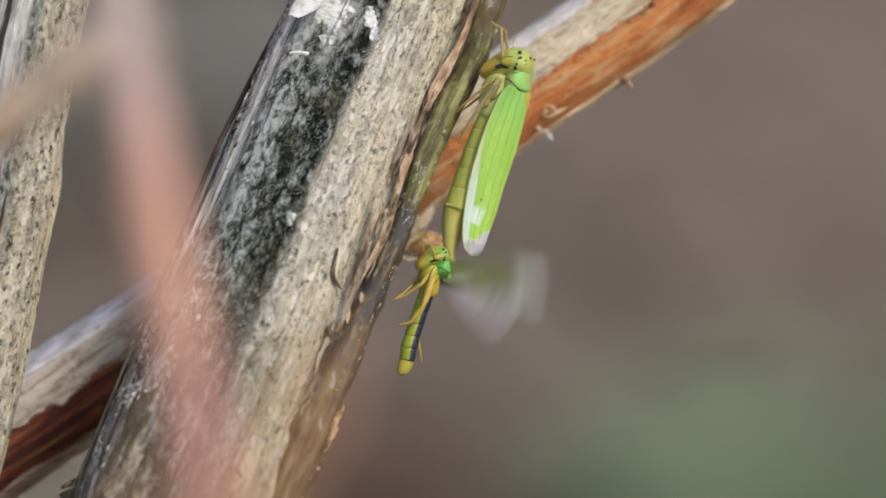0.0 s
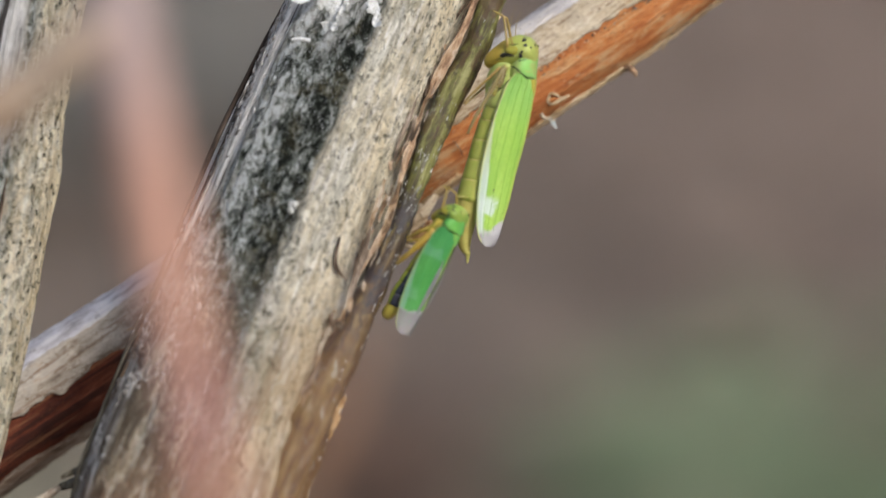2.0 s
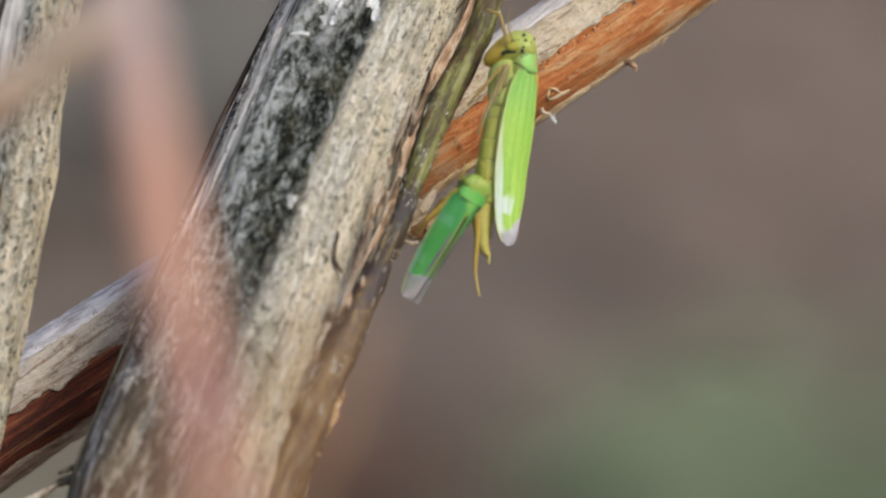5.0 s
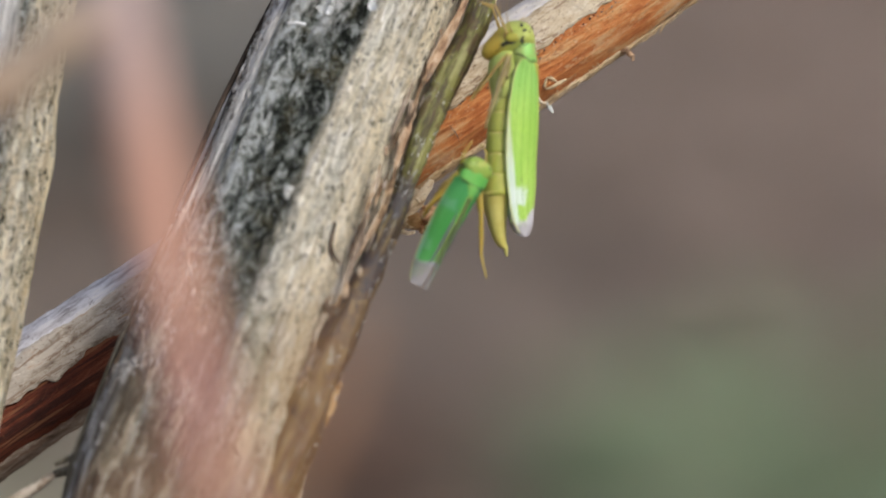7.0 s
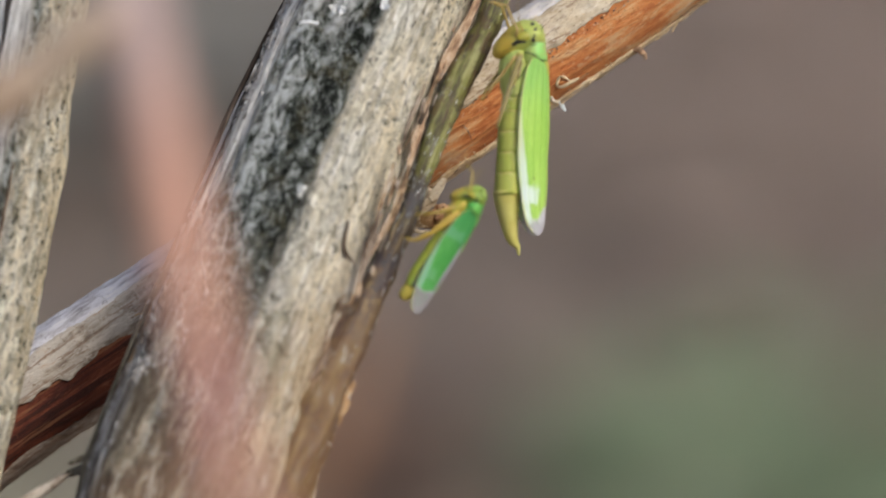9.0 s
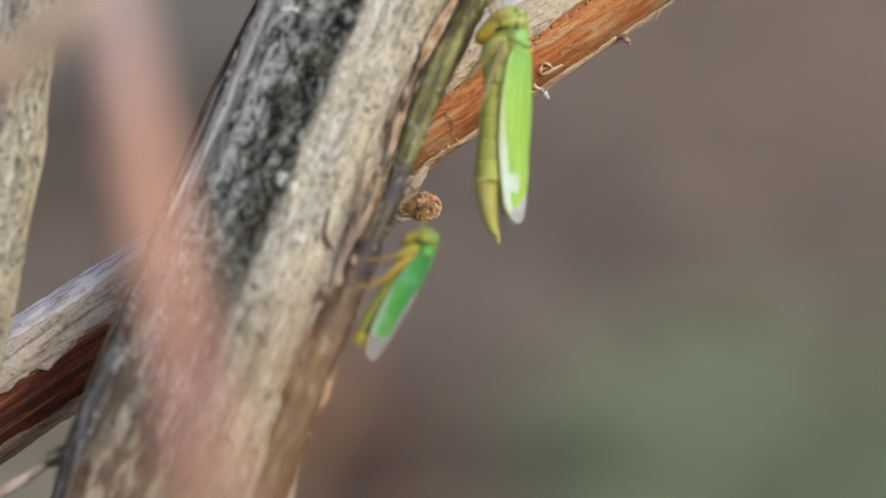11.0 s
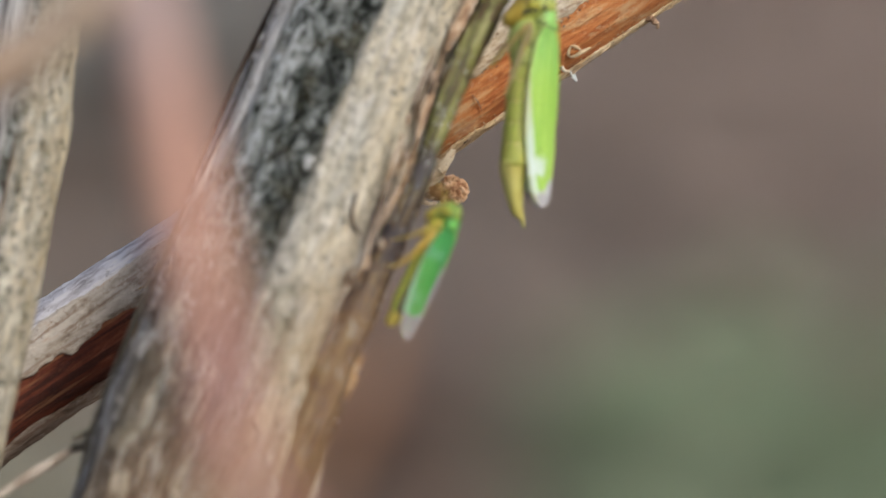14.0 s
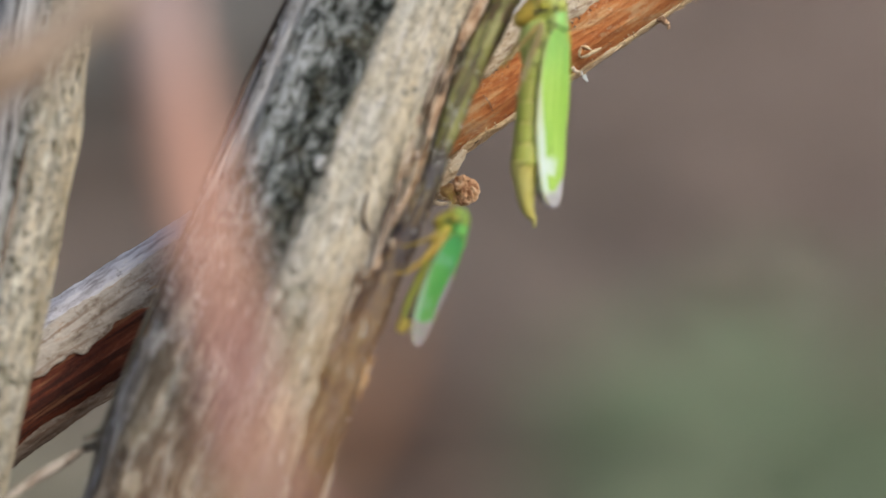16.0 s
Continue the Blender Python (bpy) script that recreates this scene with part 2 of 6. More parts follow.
def wing_skin(name, lime, deep, margin, tip_white, clear_from=0.9, thin=0.0, haze=None, banded=0.9):
    """Forewing: UV x runs from the back's midline to the outer edge, UV y from root to tip."""
    n = Nodes(name)
    uv = n.coords((1, 1, 1), "UV")
    s, t = n.axis(uv, 0), n.axis(uv, 1)
    v = n.coords()
    col = n.mix(n.span(n.noise(n.coords((1100, 200, 1100)), 1.0, 4, 0.55), 0.36, 0.64), lime, deep)
    cells = n.span(n.noise(n.coords((1000, 600, 1000)), 6.0, 3, 0.6), 0.42, 0.6)
    col = n.mix(n.math("MULTIPLY", cells, 0.25), col, tuple(c * 0.8 for c in deep))
    stripe = n.math("ABSOLUTE", n.math("SUBTRACT", n.math("FRACT", n.math("MULTIPLY", s, 4.6)), 0.5))
    col = n.mix(n.span(stripe, 0.42, 0.49, 0.0, 0.1), col, tuple(min(1, c * 1.4 + 0.06) for c in lime))
    col = n.mix(n.span(stripe, 0.05, 0.01, 0.0, 0.3), col, tuple(c * 0.6 for c in deep))
    col = n.mix(n.span(t, 0.4, 0.02, 0.0, 0.4), col, tuple(c * f for c, f in zip(deep, (0.7, 1.0, 2.0))))
    col = n.mix(n.span(s, 0.05, 0.0, 0.0, 0.6), col, (0.5, 0.6, 0.12))
    wob = n.math("SUBTRACT", n.noise(v, 2.2, 5, 0.65), 0.5)
    along = n.math("ADD", t, n.math("MULTIPLY", wob, 0.09))
    across = n.math("ADD", s, n.math("MULTIPLY", n.math("SUBTRACT", n.noise(v, 3.4, 5, 0.65), 0.5), 0.6))
    if haze:
        col = n.mix(n.math("MULTIPLY", n.math("MULTIPLY", n.span(along, 0.17, 0.22), n.span(along, 0.3, 0.26)), n.span(across, 0.15, 0.3, 0.0, 0.35)), col, haze)
    # Pale outer margin, painted wider to take in a whitish reflection along it.
    wide = n.span(t, 0.15, 0.74, 0.03, 0.3)
    rim = n.span(n.math("ADD", n.math("ADD", s, wide), n.math("MULTIPLY", wob, 0.08)), 0.97, 1.04)
    col = n.mix(n.math("MULTIPLY", rim, 0.85), col, n.mix(n.span(t, 0.4, 0.68), margin, tip_white))
    band = n.math("MULTIPLY", n.span(along, clear_from - 0.21, clear_from - 0.15), n.span(along, clear_from - 0.07, clear_from - 0.1))
    col = n.mix(n.math("MULTIPLY", band, n.span(across, 0.28, 0.5, 0.0, banded)), col, tip_white)
    # Clear tip; the sky's sheen on it is put into the whitish colour.
    fade = n.span(n.math("ADD", along, n.math("MULTIPLY", n.span(s, 0.45, 0.0), n.span(t, 0.6, 0.95, 0.0, 0.1))), clear_from, clear_from + 0.035)
    col = n.mix(fade, col, n.mix(n.span(along, clear_from + 0.05, clear_from), (0.56, 0.57, 0.6), (0.74, 0.76, 0.8)))
    n.bump(n.noise(v, 9.0, 3, 0.6), 0.00003, 0.8)
    m = n.done(col, 0.4, Specular_IOR_Level=0.3)
    n.b.inputs["Subsurface Weight"].default_value = 0.12
    n.b.inputs["Subsurface Radius"].default_value = (0.6, 0.9, 0.3)
    n.b.inputs["Subsurface Scale"].default_value = 0.0003
    n.put(n.b.inputs["Alpha"], n.math("SUBTRACT", 1.0 - thin, n.math("MULTIPLY", fade, 0.38)))
    return m


def membrane(name, tint, alpha, rough=0.25, clear_from=None):
    """Thin, smoky flight wing."""
    n = Nodes(name)
    v = n.coords()
    col = n.mix(n.span(n.noise(v, 1.6, 3, 0.5), 0.4, 0.6), tint, tuple(c * 0.75 for c in tint))
    if clear_from:
        t = n.axis(n.coords((1, 1, 1), "UV"), 1)
        alpha = n.span(t, clear_from, clear_from + 0.12, alpha, 0.25)
        col = n.mix(n.span(t, clear_from - 0.1, clear_from + 0.08), col, (0.4, 0.4, 0.42))
    m = n.done(col, rough, Alpha=alpha, Specular_IOR_Level=0.15)
    return m


STEM_WOOD = weathered_wood("bleached stem wood", -3.15, 0.15, (0.895, 0.88, 0.78), (0.815, 0.775, 0.64), (0.68, 0.68, 0.61), (0.78, 0.775, 0.77), 0.587, crisp=1.0, soft=0.35)
# On this stem the dark strip follows the furrow along the front.
SIDE_WOOD = weathered_wood("speckled stem wood", -0.4, 0.12, (0.82, 0.78, 0.66), (0.72, 0.63, 0.46), (0.56, 0.545, 0.49), (0.7, 0.7, 0.69), 0.575, 60.0, 1.0, -30.0, crisp=0.8)


def twig_bark():
    """Green bark that turns brown, and then rust, towards the foot; dark blotches; local z in millimetres."""
    n = Nodes("olive green bark")
    v = n.coords()
    streak = n.noise(n.coords((3000, 3000, 260)), 1.0, 6, 0.68, 0.3)
    patch = n.noise(n.coords((1000, 1000, 420)), 1.2, 6, 0.68)
    green = n.ramp(streak, [(0.36, (0.03, 0.022, 0.009)), (0.44, (0.075, 0.065, 0.02)), (0.52, (0.15, 0.155, 0.038)), (0.62, (0.28, 0.28, 0.11))])
    brown = n.ramp(streak, [(0.36, (0.025, 0.016, 0.012)), (0.45, (0.075, 0.05, 0.03)), (0.52, (0.14, 0.1, 0.045)), (0.6, (0.23, 0.17, 0.09)), (0.7, (0.42, 0.37, 0.29))])
    z = n.math("ADD", n.axis(v, 2), n.math("MULTIPLY", n.math("SUBTRACT", patch, 0.5), 9.0))
    col = n.mix(n.span(z, 1.0, -2.4), green, brown)
    col = n.mix(n.math("MULTIPLY", n.span(patch, 0.48, 0.55), 0.75), col, (0.085, 0.048, 0.025))
    inky = n.math("MULTIPLY", n.span(n.noise(n.coords((1000, 1000, 500)), 1.1, 6, 0.7), 0.46, 0.54), n.math("MULTIPLY", n.span(z, 4.0, 0.0), n.span(z, -8.0, -4.0)))
    col = n.mix(n.span(z, -4.0, -8.0, 0.0, 0.55), col, n.mix(n.span(streak, 0.42, 0.58), (0.11, 0.056, 0.022), (0.17, 0.112, 0.034)))
    col = n.mix(n.math("MULTIPLY", inky, 0.85), col, (0.03, 0.03, 0.042))
    bloom = n.math("MULTIPLY", n.span(n.noise(n.coords((1000, 1000, 380)), 2.4, 7, 0.75, 0.4), 0.54, 0.62), n.span(n.noise(n.coords((600, 600, 200)), 1.0, 3, 0.5), 0.42, 0.56))
    col = n.mix(n.math("MULTIPLY", bloom, 0.6), col, (0.44, 0.47, 0.45))
    murk = n.span(n.noise(n.coords((1000, 1000, 450)), 1.9, 6, 0.7, 0.3), 0.54, 0.61)
    col = n.mix(n.math("MULTIPLY", murk, 0.7), col, (0.04, 0.026, 0.024))
    n.bump(n.math("ADD", streak, n.math("MULTIPLY", n.noise(v, 7.0, 4, 0.7), 0.6)), 0.00007, 1.0)
    return n.done(col, 0.5, Specular_IOR_Level=0.45)


GREEN_BARK = twig_bark()
# Weathered grey bark; the sky's bluish light is painted into its pale lilac.
LILAC_BARK = streaked("lilac grey bark", [(0.34, (0.32, 0.3, 0.32)), (0.43, (0.56, 0.545, 0.58)), (0.52, (0.72, 0.71, 0.76)), (0.62, (0.8, 0.78, 0.78))], grain=(2600, 2600, 600), specks=(0.16, 0.13, 0.13), bump=0.00018)


def torn_bark(name, far_stops, foot_stops):
    """Torn bark: cream further out, darker grey brown towards the foot; local z in millimetres."""
    n = Nodes(name)
    v = n.coords()
    fine = n.noise(n.coords((2400, 2400, 600)), 1.0, 6, 0.7, 0.35)
    patch = n.noise(n.coords((500, 500, 260)), 1.0, 5, 0.6)
    both = n.math("ADD", n.math("MULTIPLY", fine, 0.6), n.math("MULTIPLY", patch, 0.4))
    far_tone = n.ramp(both, far_stops)
    old = n.ramp(both, foot_stops)
    # Shifts from the grey brown ramp to the cream one along z.
    col = n.mix(n.span(n.math("ADD", n.axis(v, 2), n.math("MULTIPLY", patch, 6.0)), 8.0, 14.0), old, far_tone)
    grit = n.noise(v, 6.0, 5, 0.72)
    col = n.mix(n.span(grit, 0.57, 0.65, 0.0, 0.8), col, (0.22, 0.14, 0.09))
    col = n.mix(n.span(n.noise(n.coords((3000, 3000, 300)), 1.0, 5, 0.7, 0.5), 0.56, 0.62, 0.0, 0.7), col, (0.24, 0.15, 0.1))
    col = n.mix(n.span(n.noise(n.coords((2600, 2600, 900)), 1.0, 6, 0.75), 0.43, 0.37, 0.0, 0.6), col, (0.76, 0.71, 0.62))
    n.bump(n.math("ADD", fine, n.math("MULTIPLY", grit, 0.6)), 0.00012, 1.0)
    return n.done(col, 0.8, Specular_IOR_Level=0.25)


LIP_BARK = torn_bark("cream tan bark", [(0.38, (0.34, 0.22, 0.11)), (0.46, (0.62, 0.47, 0.28)), (0.54, (0.76, 0.63, 0.43)), (0.62, (0.52, 0.36, 0.2))], [(0.38, (0.1, 0.065, 0.045)), (0.47, (0.27, 0.2, 0.15)), (0.55, (0.42, 0.35, 0.29)), (0.64, (0.3, 0.2, 0.14))])
PALE_BARK = torn_bark("cream bark", [(0.38, (0.34, 0.23, 0.14)), (0.46, (0.56, 0.47, 0.34)), (0.54, (0.67, 0.6, 0.48)), (0.62, (0.46, 0.34, 0.23))], [(0.38, (0.22, 0.17, 0.13)), (0.46, (0.46, 0.4, 0.33)), (0.54, (0.6, 0.55, 0.48)), (0.62, (0.5, 0.36, 0.25))])
FLAP_BARK = streaked("cream flap bark", [(0.34, (0.36, 0.25, 0.15)), (0.44, (0.7, 0.57, 0.39)), (0.54, (0.8, 0.71, 0.55)), (0.66, (0.6, 0.45, 0.29))], grain=(2600, 2600, 900), specks=(0.2, 0.13, 0.08))
TAN_BARK = streaked("tan bark", [(0.3, (0.2, 0.12, 0.05)), (0.45, (0.42, 0.28, 0.13)), (0.58, (0.56, 0.42, 0.24)), (0.7, (0.33, 0.2, 0.09))], specks=(0.13, 0.08, 0.04))


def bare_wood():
    """Wood under the peeled bark: orange further out, old maroon with the stem's shade put into the colour towards the
    foot; local z in millimetres.
    """
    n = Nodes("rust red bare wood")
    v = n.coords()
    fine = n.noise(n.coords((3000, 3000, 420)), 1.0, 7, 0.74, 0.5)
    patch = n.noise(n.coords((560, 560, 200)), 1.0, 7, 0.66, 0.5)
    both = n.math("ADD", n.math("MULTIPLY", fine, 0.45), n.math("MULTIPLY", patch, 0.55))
    far_tone = n.ramp(both, [(0.37, (0.24, 0.055, 0.018)), (0.45, (0.45, 0.14, 0.042)), (0.52, (0.62, 0.25, 0.085)), (0.57, (0.66, 0.38, 0.18)), (0.65, (0.68, 0.54, 0.37))])
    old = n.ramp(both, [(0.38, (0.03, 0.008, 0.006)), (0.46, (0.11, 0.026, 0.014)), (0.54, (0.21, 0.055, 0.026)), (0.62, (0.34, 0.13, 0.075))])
    # The stem's shade is painted in here: darker and redder towards the foot.
    outward = n.math("ADD", n.axis(v, 2), n.math("MULTIPLY", n.math("SUBTRACT", patch, 0.5), 12.0))
    col = n.mix(n.span(outward, 6.0, 14.0), old, far_tone)
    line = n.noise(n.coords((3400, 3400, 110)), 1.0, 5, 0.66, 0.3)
    col = n.mix(n.math("MULTIPLY", n.span(line, 0.54, 0.6), n.span(outward, 18.0, 8.0, 0.1, 0.85)), col, (0.05, 0.015, 0.01))
    col = n.mix(n.math("MULTIPLY", n.span(line, 0.43, 0.38), n.span(outward, 18.0, 8.0, 0.12, 0.5)), col, (0.42, 0.2, 0.1))
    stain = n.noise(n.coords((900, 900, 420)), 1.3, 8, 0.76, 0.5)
    col = n.mix(n.math("MULTIPLY", n.span(stain, 0.53, 0.6), n.span(outward, 8.0, 16.0, 0.0, 0.6)), col, (0.38, 0.12, 0.04))
    col = n.mix(n.math("MULTIPLY", n.span(stain, 0.44, 0.38), n.span(outward, 8.0, 16.0, 0.0, 0.6)), col, (0.68, 0.46, 0.26))
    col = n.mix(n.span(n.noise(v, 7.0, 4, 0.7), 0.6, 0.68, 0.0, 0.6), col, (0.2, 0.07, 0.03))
    col = n.mix(n.math("MULTIPLY", n.span(n.noise(n.coords((2600, 2600, 1300)), 3.0, 4, 0.7), 0.62, 0.67), n.span(outward, 9.0, 16.0, 0.0, 0.5)), col, (0.72, 0.56, 0.4))
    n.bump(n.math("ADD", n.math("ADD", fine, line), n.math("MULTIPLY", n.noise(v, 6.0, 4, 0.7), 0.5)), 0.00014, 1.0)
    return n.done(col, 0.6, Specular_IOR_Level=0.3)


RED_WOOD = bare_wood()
OLD_FIBRE = streaked("olive grey bark fibre", [(0.34, (0.035, 0.03, 0.02)), (0.46, (0.13, 0.115, 0.085)), (0.56, (0.21, 0.19, 0.15)), (0.68, (0.33, 0.31, 0.26))], grain=(3600, 3600, 420), rough=0.95, gloss=0.08, bump=0.0002)
GRIT_BARK = streaked("silver grey bark grit", [(0.36, (0.05, 0.042, 0.035)), (0.45, (0.2, 0.175, 0.15)), (0.53, (0.4, 0.38, 0.36)), (0.62, (0.62, 0.61, 0.6))], grain=(2800, 2800, 900))
SCAR_BARK = streaked("tan bud scar", [(0.36, (0.16, 0.085, 0.035)), (0.45, (0.4, 0.25, 0.12)), (0.53, (0.58, 0.42, 0.24)), (0.62, (0.66, 0.55, 0.38))], grain=(2600, 2600, 1400))
SCRAP_BARK = streaked("mottled scrap of bark", [(0.36, (0.05, 0.033, 0.02)), (0.45, (0.17, 0.11, 0.065)), (0.53, (0.33, 0.23, 0.14)), (0.62, (0.46, 0.4, 0.33))], grain=(2800, 2800, 900), specks=(0.06, 0.045, 0.035))
ORANGE_BARK = streaked("orange tan bark", [(0.34, (0.08, 0.05, 0.03)), (0.42, (0.26, 0.16, 0.1)), (0.5, (0.45, 0.31, 0.2)), (0.58, (0.56, 0.45, 0.34)), (0.7, (0.26, 0.17, 0.11))], grain=(2600, 2600, 700), specks=(0.1, 0.055, 0.03))
DARK_BARK = streaked("dark outer bark", [(0.34, (0.03, 0.021, 0.015)), (0.45, (0.11, 0.078, 0.055)), (0.54, (0.27, 0.215, 0.17)), (0.64, (0.44, 0.39, 0.34))], grain=(3000, 3000, 420))

EDGE_BARK = streaked("blackish brown bark edge", [(0.36, (0.018, 0.012, 0.008)), (0.48, (0.05, 0.035, 0.025)), (0.58, (0.11, 0.08, 0.06)), (0.7, (0.24, 0.2, 0.17))], grain=(3000, 3000, 300))


def pink_bark():
    """Dry stalk, mauve grey above and salmon lower down; local z in millimetres."""
    n = Nodes("pinkish dry stalk")
    v = n.coords()
    patch = n.noise(n.coords((500, 500, 120)), 1.0, 4, 0.6)
    mauve = n.mix(patch, (0.41, 0.31, 0.295), (0.5, 0.405, 0.395))
    salmon = n.mix(patch, (0.5, 0.26, 0.185), (0.58, 0.345, 0.265))
    rose = n.mix(patch, (0.43, 0.2, 0.165), (0.5, 0.27, 0.235))
    z = n.axis(v, 2)
    col = n.mix(n.span(z, -12.0, -21.0), mauve, salmon)
    col = n.mix(n.span(z, -23.5, -27.0), col, rose)
    n.bump(n.noise(v, 3.0, 4, 0.6), 0.00005, 0.8)
    return n.done(col, 0.75)


PINK_STALK = pink_bark()
BUFF_STALK = streaked("buff dry stalk", [(0.36, (0.17, 0.115, 0.08)), (0.48, (0.31, 0.23, 0.17)), (0.6, (0.41, 0.33, 0.26))], grain=(500, 500, 500))
RUST_STALK = streaked("rust brown stalk", [(0.3, (0.26, 0.13, 0.065)), (0.5, (0.34, 0.18, 0.095)), (0.7, (0.4, 0.23, 0.14))], grain=(500, 500, 60))
COTTON = streaked("white fungal cotton", [(0.3, (0.26, 0.27, 0.24)), (0.43, (0.52, 0.54, 0.54)), (0.6, (0.72, 0.75, 0.78))], grain=(2500, 2500, 2500), specks=(0.2, 0.2, 0.14), rough=0.95, gloss=0.1, bump=0.00005)
AMBER_BARK = streaked("amber bud neck", [(0.34, (0.28, 0.15, 0.06)), (0.46, (0.47, 0.29, 0.13)), (0.58, (0.62, 0.43, 0.22))], grain=(1500, 1500, 900), gloss=0.4, rough=0.5)
BUD_SCALE = streaked("rusty bud scale", [(0.32, (0.3, 0.14, 0.07)), (0.43, (0.64, 0.39, 0.22)), (0.56, (0.78, 0.57, 0.39))], grain=(3500, 3500, 3500), specks=(0.16, 0.07, 0.03))


# ---- building helpers ----
def part(name, bm, mat, parent=None, label="", smooth=True):
    """Links a bmesh as one mesh object, under a thing or a part if one is given."""
    me = bpy.data.meshes.new(name)
    bm.to_mesh(me)
    bm.free()
    return seat(name, me, mat, parent, label, smooth)


def seat(name, me, mat, parent=None, label="", smooth=True):
    me.materials.append(mat)
    if smooth:
        me.shade_smooth()
    ob = new(name, me)
    ob.parent = parent
    if label:
        tagged(ob, label)
    return ob


def spline(points, k):
    """A smooth run of k places per span through the points (tuples of any length)."""
    p = [np.array(q, float) for q in points]
    p = [2 * p[0] - p[1], *p, 2 * p[-1] - p[-2]]
    out = []
    for a, b, c, d in zip(p, p[1:], p[2:], p[3:]):
        for i in range(k):
            t = i / k
            out.append(0.5 * (2 * b + (c - a) * t + (2 * a - 5 * b + 4 * c - d) * t * t + (3 * b - a - 3 * c + d) * t ** 3))
    return [*out, p[-2]]


def tube_mesh(name, rings, segs, relief=None, caps=True, flat=1.0):
    """A closed tube. rings: rows of x, y, z, radius. relief(angle, along, place) adds to the radius."""
    rings = [np.array(r, float) for r in rings]
    verts, faces, along = [], [], 0.0
    side = None
    for i, r in enumerate(rings):
        d = rings[min(i + 1, len(rings) - 1)][:3] - rings[max(i - 1, 0)][:3]
        d = Vector(d).normalized()
        if side is None:
            side = d.cross(Vector((0, 0, 1)) if abs(d.z) < 0.9 else Vector((1, 0, 0))).normalized()
        side = (side - d * side.dot(d)).normalized()
        up = side.cross(d)
        if i:
            along += float(np.linalg.norm(r[:3] - rings[i - 1][:3]))
        c = Vector(r[:3])
        for j in range(segs):
            a = 2 * math.pi * j / segs
            way = side * math.cos(a) + up * (math.sin(a) * flat)
            rad = r[3]
            if relief:
                rad += relief(a, along, c + way * rad)
            verts.append(c + way * rad)
    for i in range(len(rings) - 1):
        for j in range(segs):
            k = (j + 1) % segs
            faces.append((i * segs + j, i * segs + k, (i + 1) * segs + k, (i + 1) * segs + j))
    if caps:
        faces.append(tuple(reversed(range(segs))))
        faces.append(tuple(range((len(rings) - 1) * segs, len(rings) * segs)))
    me = bpy.data.meshes.new(name)
    me.from_pydata([tuple(v) for v in verts], [], faces)
    me.validate()
    bm = bmesh.new()
    bm.from_mesh(me)
    bmesh.ops.recalc_face_normals(bm, faces=bm.faces)
    bm.to_mesh(me)
    bm.free()
    return me


def grain_frame(a, b):
    """A rigid frame in the world whose z runs from a to b (site millimetres) and whose x stays to the side."""
    a, b = SITE @ Vector(a), SITE @ Vector(b)
    z = (b - a).normalized()
    y = FRAME.to_3x3() @ Vector((0, 0, -1))
    x = y.cross(z).normalized()
    y = z.cross(x)
    m = Matrix((x, y, z)).transposed().to_4x4()
    m.translation = a
    return m


def to_frame(me, m):
    """Site millimetres into the local metres of the frame m."""
    me.transform(m.inverted() @ SITE)
    return me


def shell_mesh(name, rings, a0, a1, lift, thick, steps, relief=None):
    """A strip of bark round part of a limb: rings of x, y, z, radius; angles a0(i) to a1(i) are counted from the side facing the viewer, upwards."""
    rings = [np.array(r, float) for r in rings]
    n, verts, faces = len(rings), [], []
    for i, r in enumerate(rings):
        d = Vector(rings[min(i + 1, n - 1)][:3] - rings[max(i - 1, 0)][:3]).normalized()
        front = Vector((0, 0, 1))
        front = (front - d * front.dot(d)).normalized()
        up = front.cross(d)
        if up.y < 0:
            up = -up
        c = Vector(r[:3])
        lo, hi = a0(i / (n - 1)), a1(i / (n - 1))
        for layer in (0, 1):
            for j in range(steps + 1):
                f = j / steps
                a = lo + (hi - lo) * f
                way = front * math.cos(a) + up * math.sin(a)
                edge = min(f, 1 - f) * steps
                rad = r[3] + (lift + (thick if layer else 0.0)) * (0.55 + 0.45 * min(1, edge / 2))
                if relief and layer:
                    rad += relief(c + way * rad)
                verts.append(c + way * rad)
    w = steps + 1
    for i in range(n - 1):
        o, q = i * 2 * w, (i + 1) * 2 * w
        for j in range(steps):
            faces.append((o + j, o + j + 1, q + j + 1, q + j))
            faces.append((o + w + j, q + w + j, q + w + j + 1, o + w + j + 1))
        faces.append((o, q, q + w, o + w))
        faces.append((o + steps, o + w + steps, q + w + steps, q + steps))
    for o in (0, (n - 1) * 2 * w):
        for j in range(steps):
            faces.append((o + j, o + w + j, o + w + j + 1, o + j + 1))
    me = bpy.data.meshes.new(name)
    me.from_pydata([tuple(v) for v in verts], [], faces)
    bm = bmesh.new()
    bm.from_mesh(me)
    bmesh.ops.recalc_face_normals(bm, faces=bm.faces)
    bm.to_mesh(me)
    bm.free()
    return me


def blob(bm, centre, radii, turn=(0, 0, 0), rough=0.0, freq=1.0, detail=2):
    """Adds a rounded lump to a bmesh."""
    m = pose(*centre, *turn) @ Matrix.Diagonal((*radii, 1))
    made = bmesh.ops.create_icosphere(bm, subdivisions=detail, radius=1.0, matrix=m)["verts"]
    if rough:
        c = Vector(centre)
        for v in made:
            v.co += (v.co - c) * rough * noise.noise(v.co * freq)
    return made


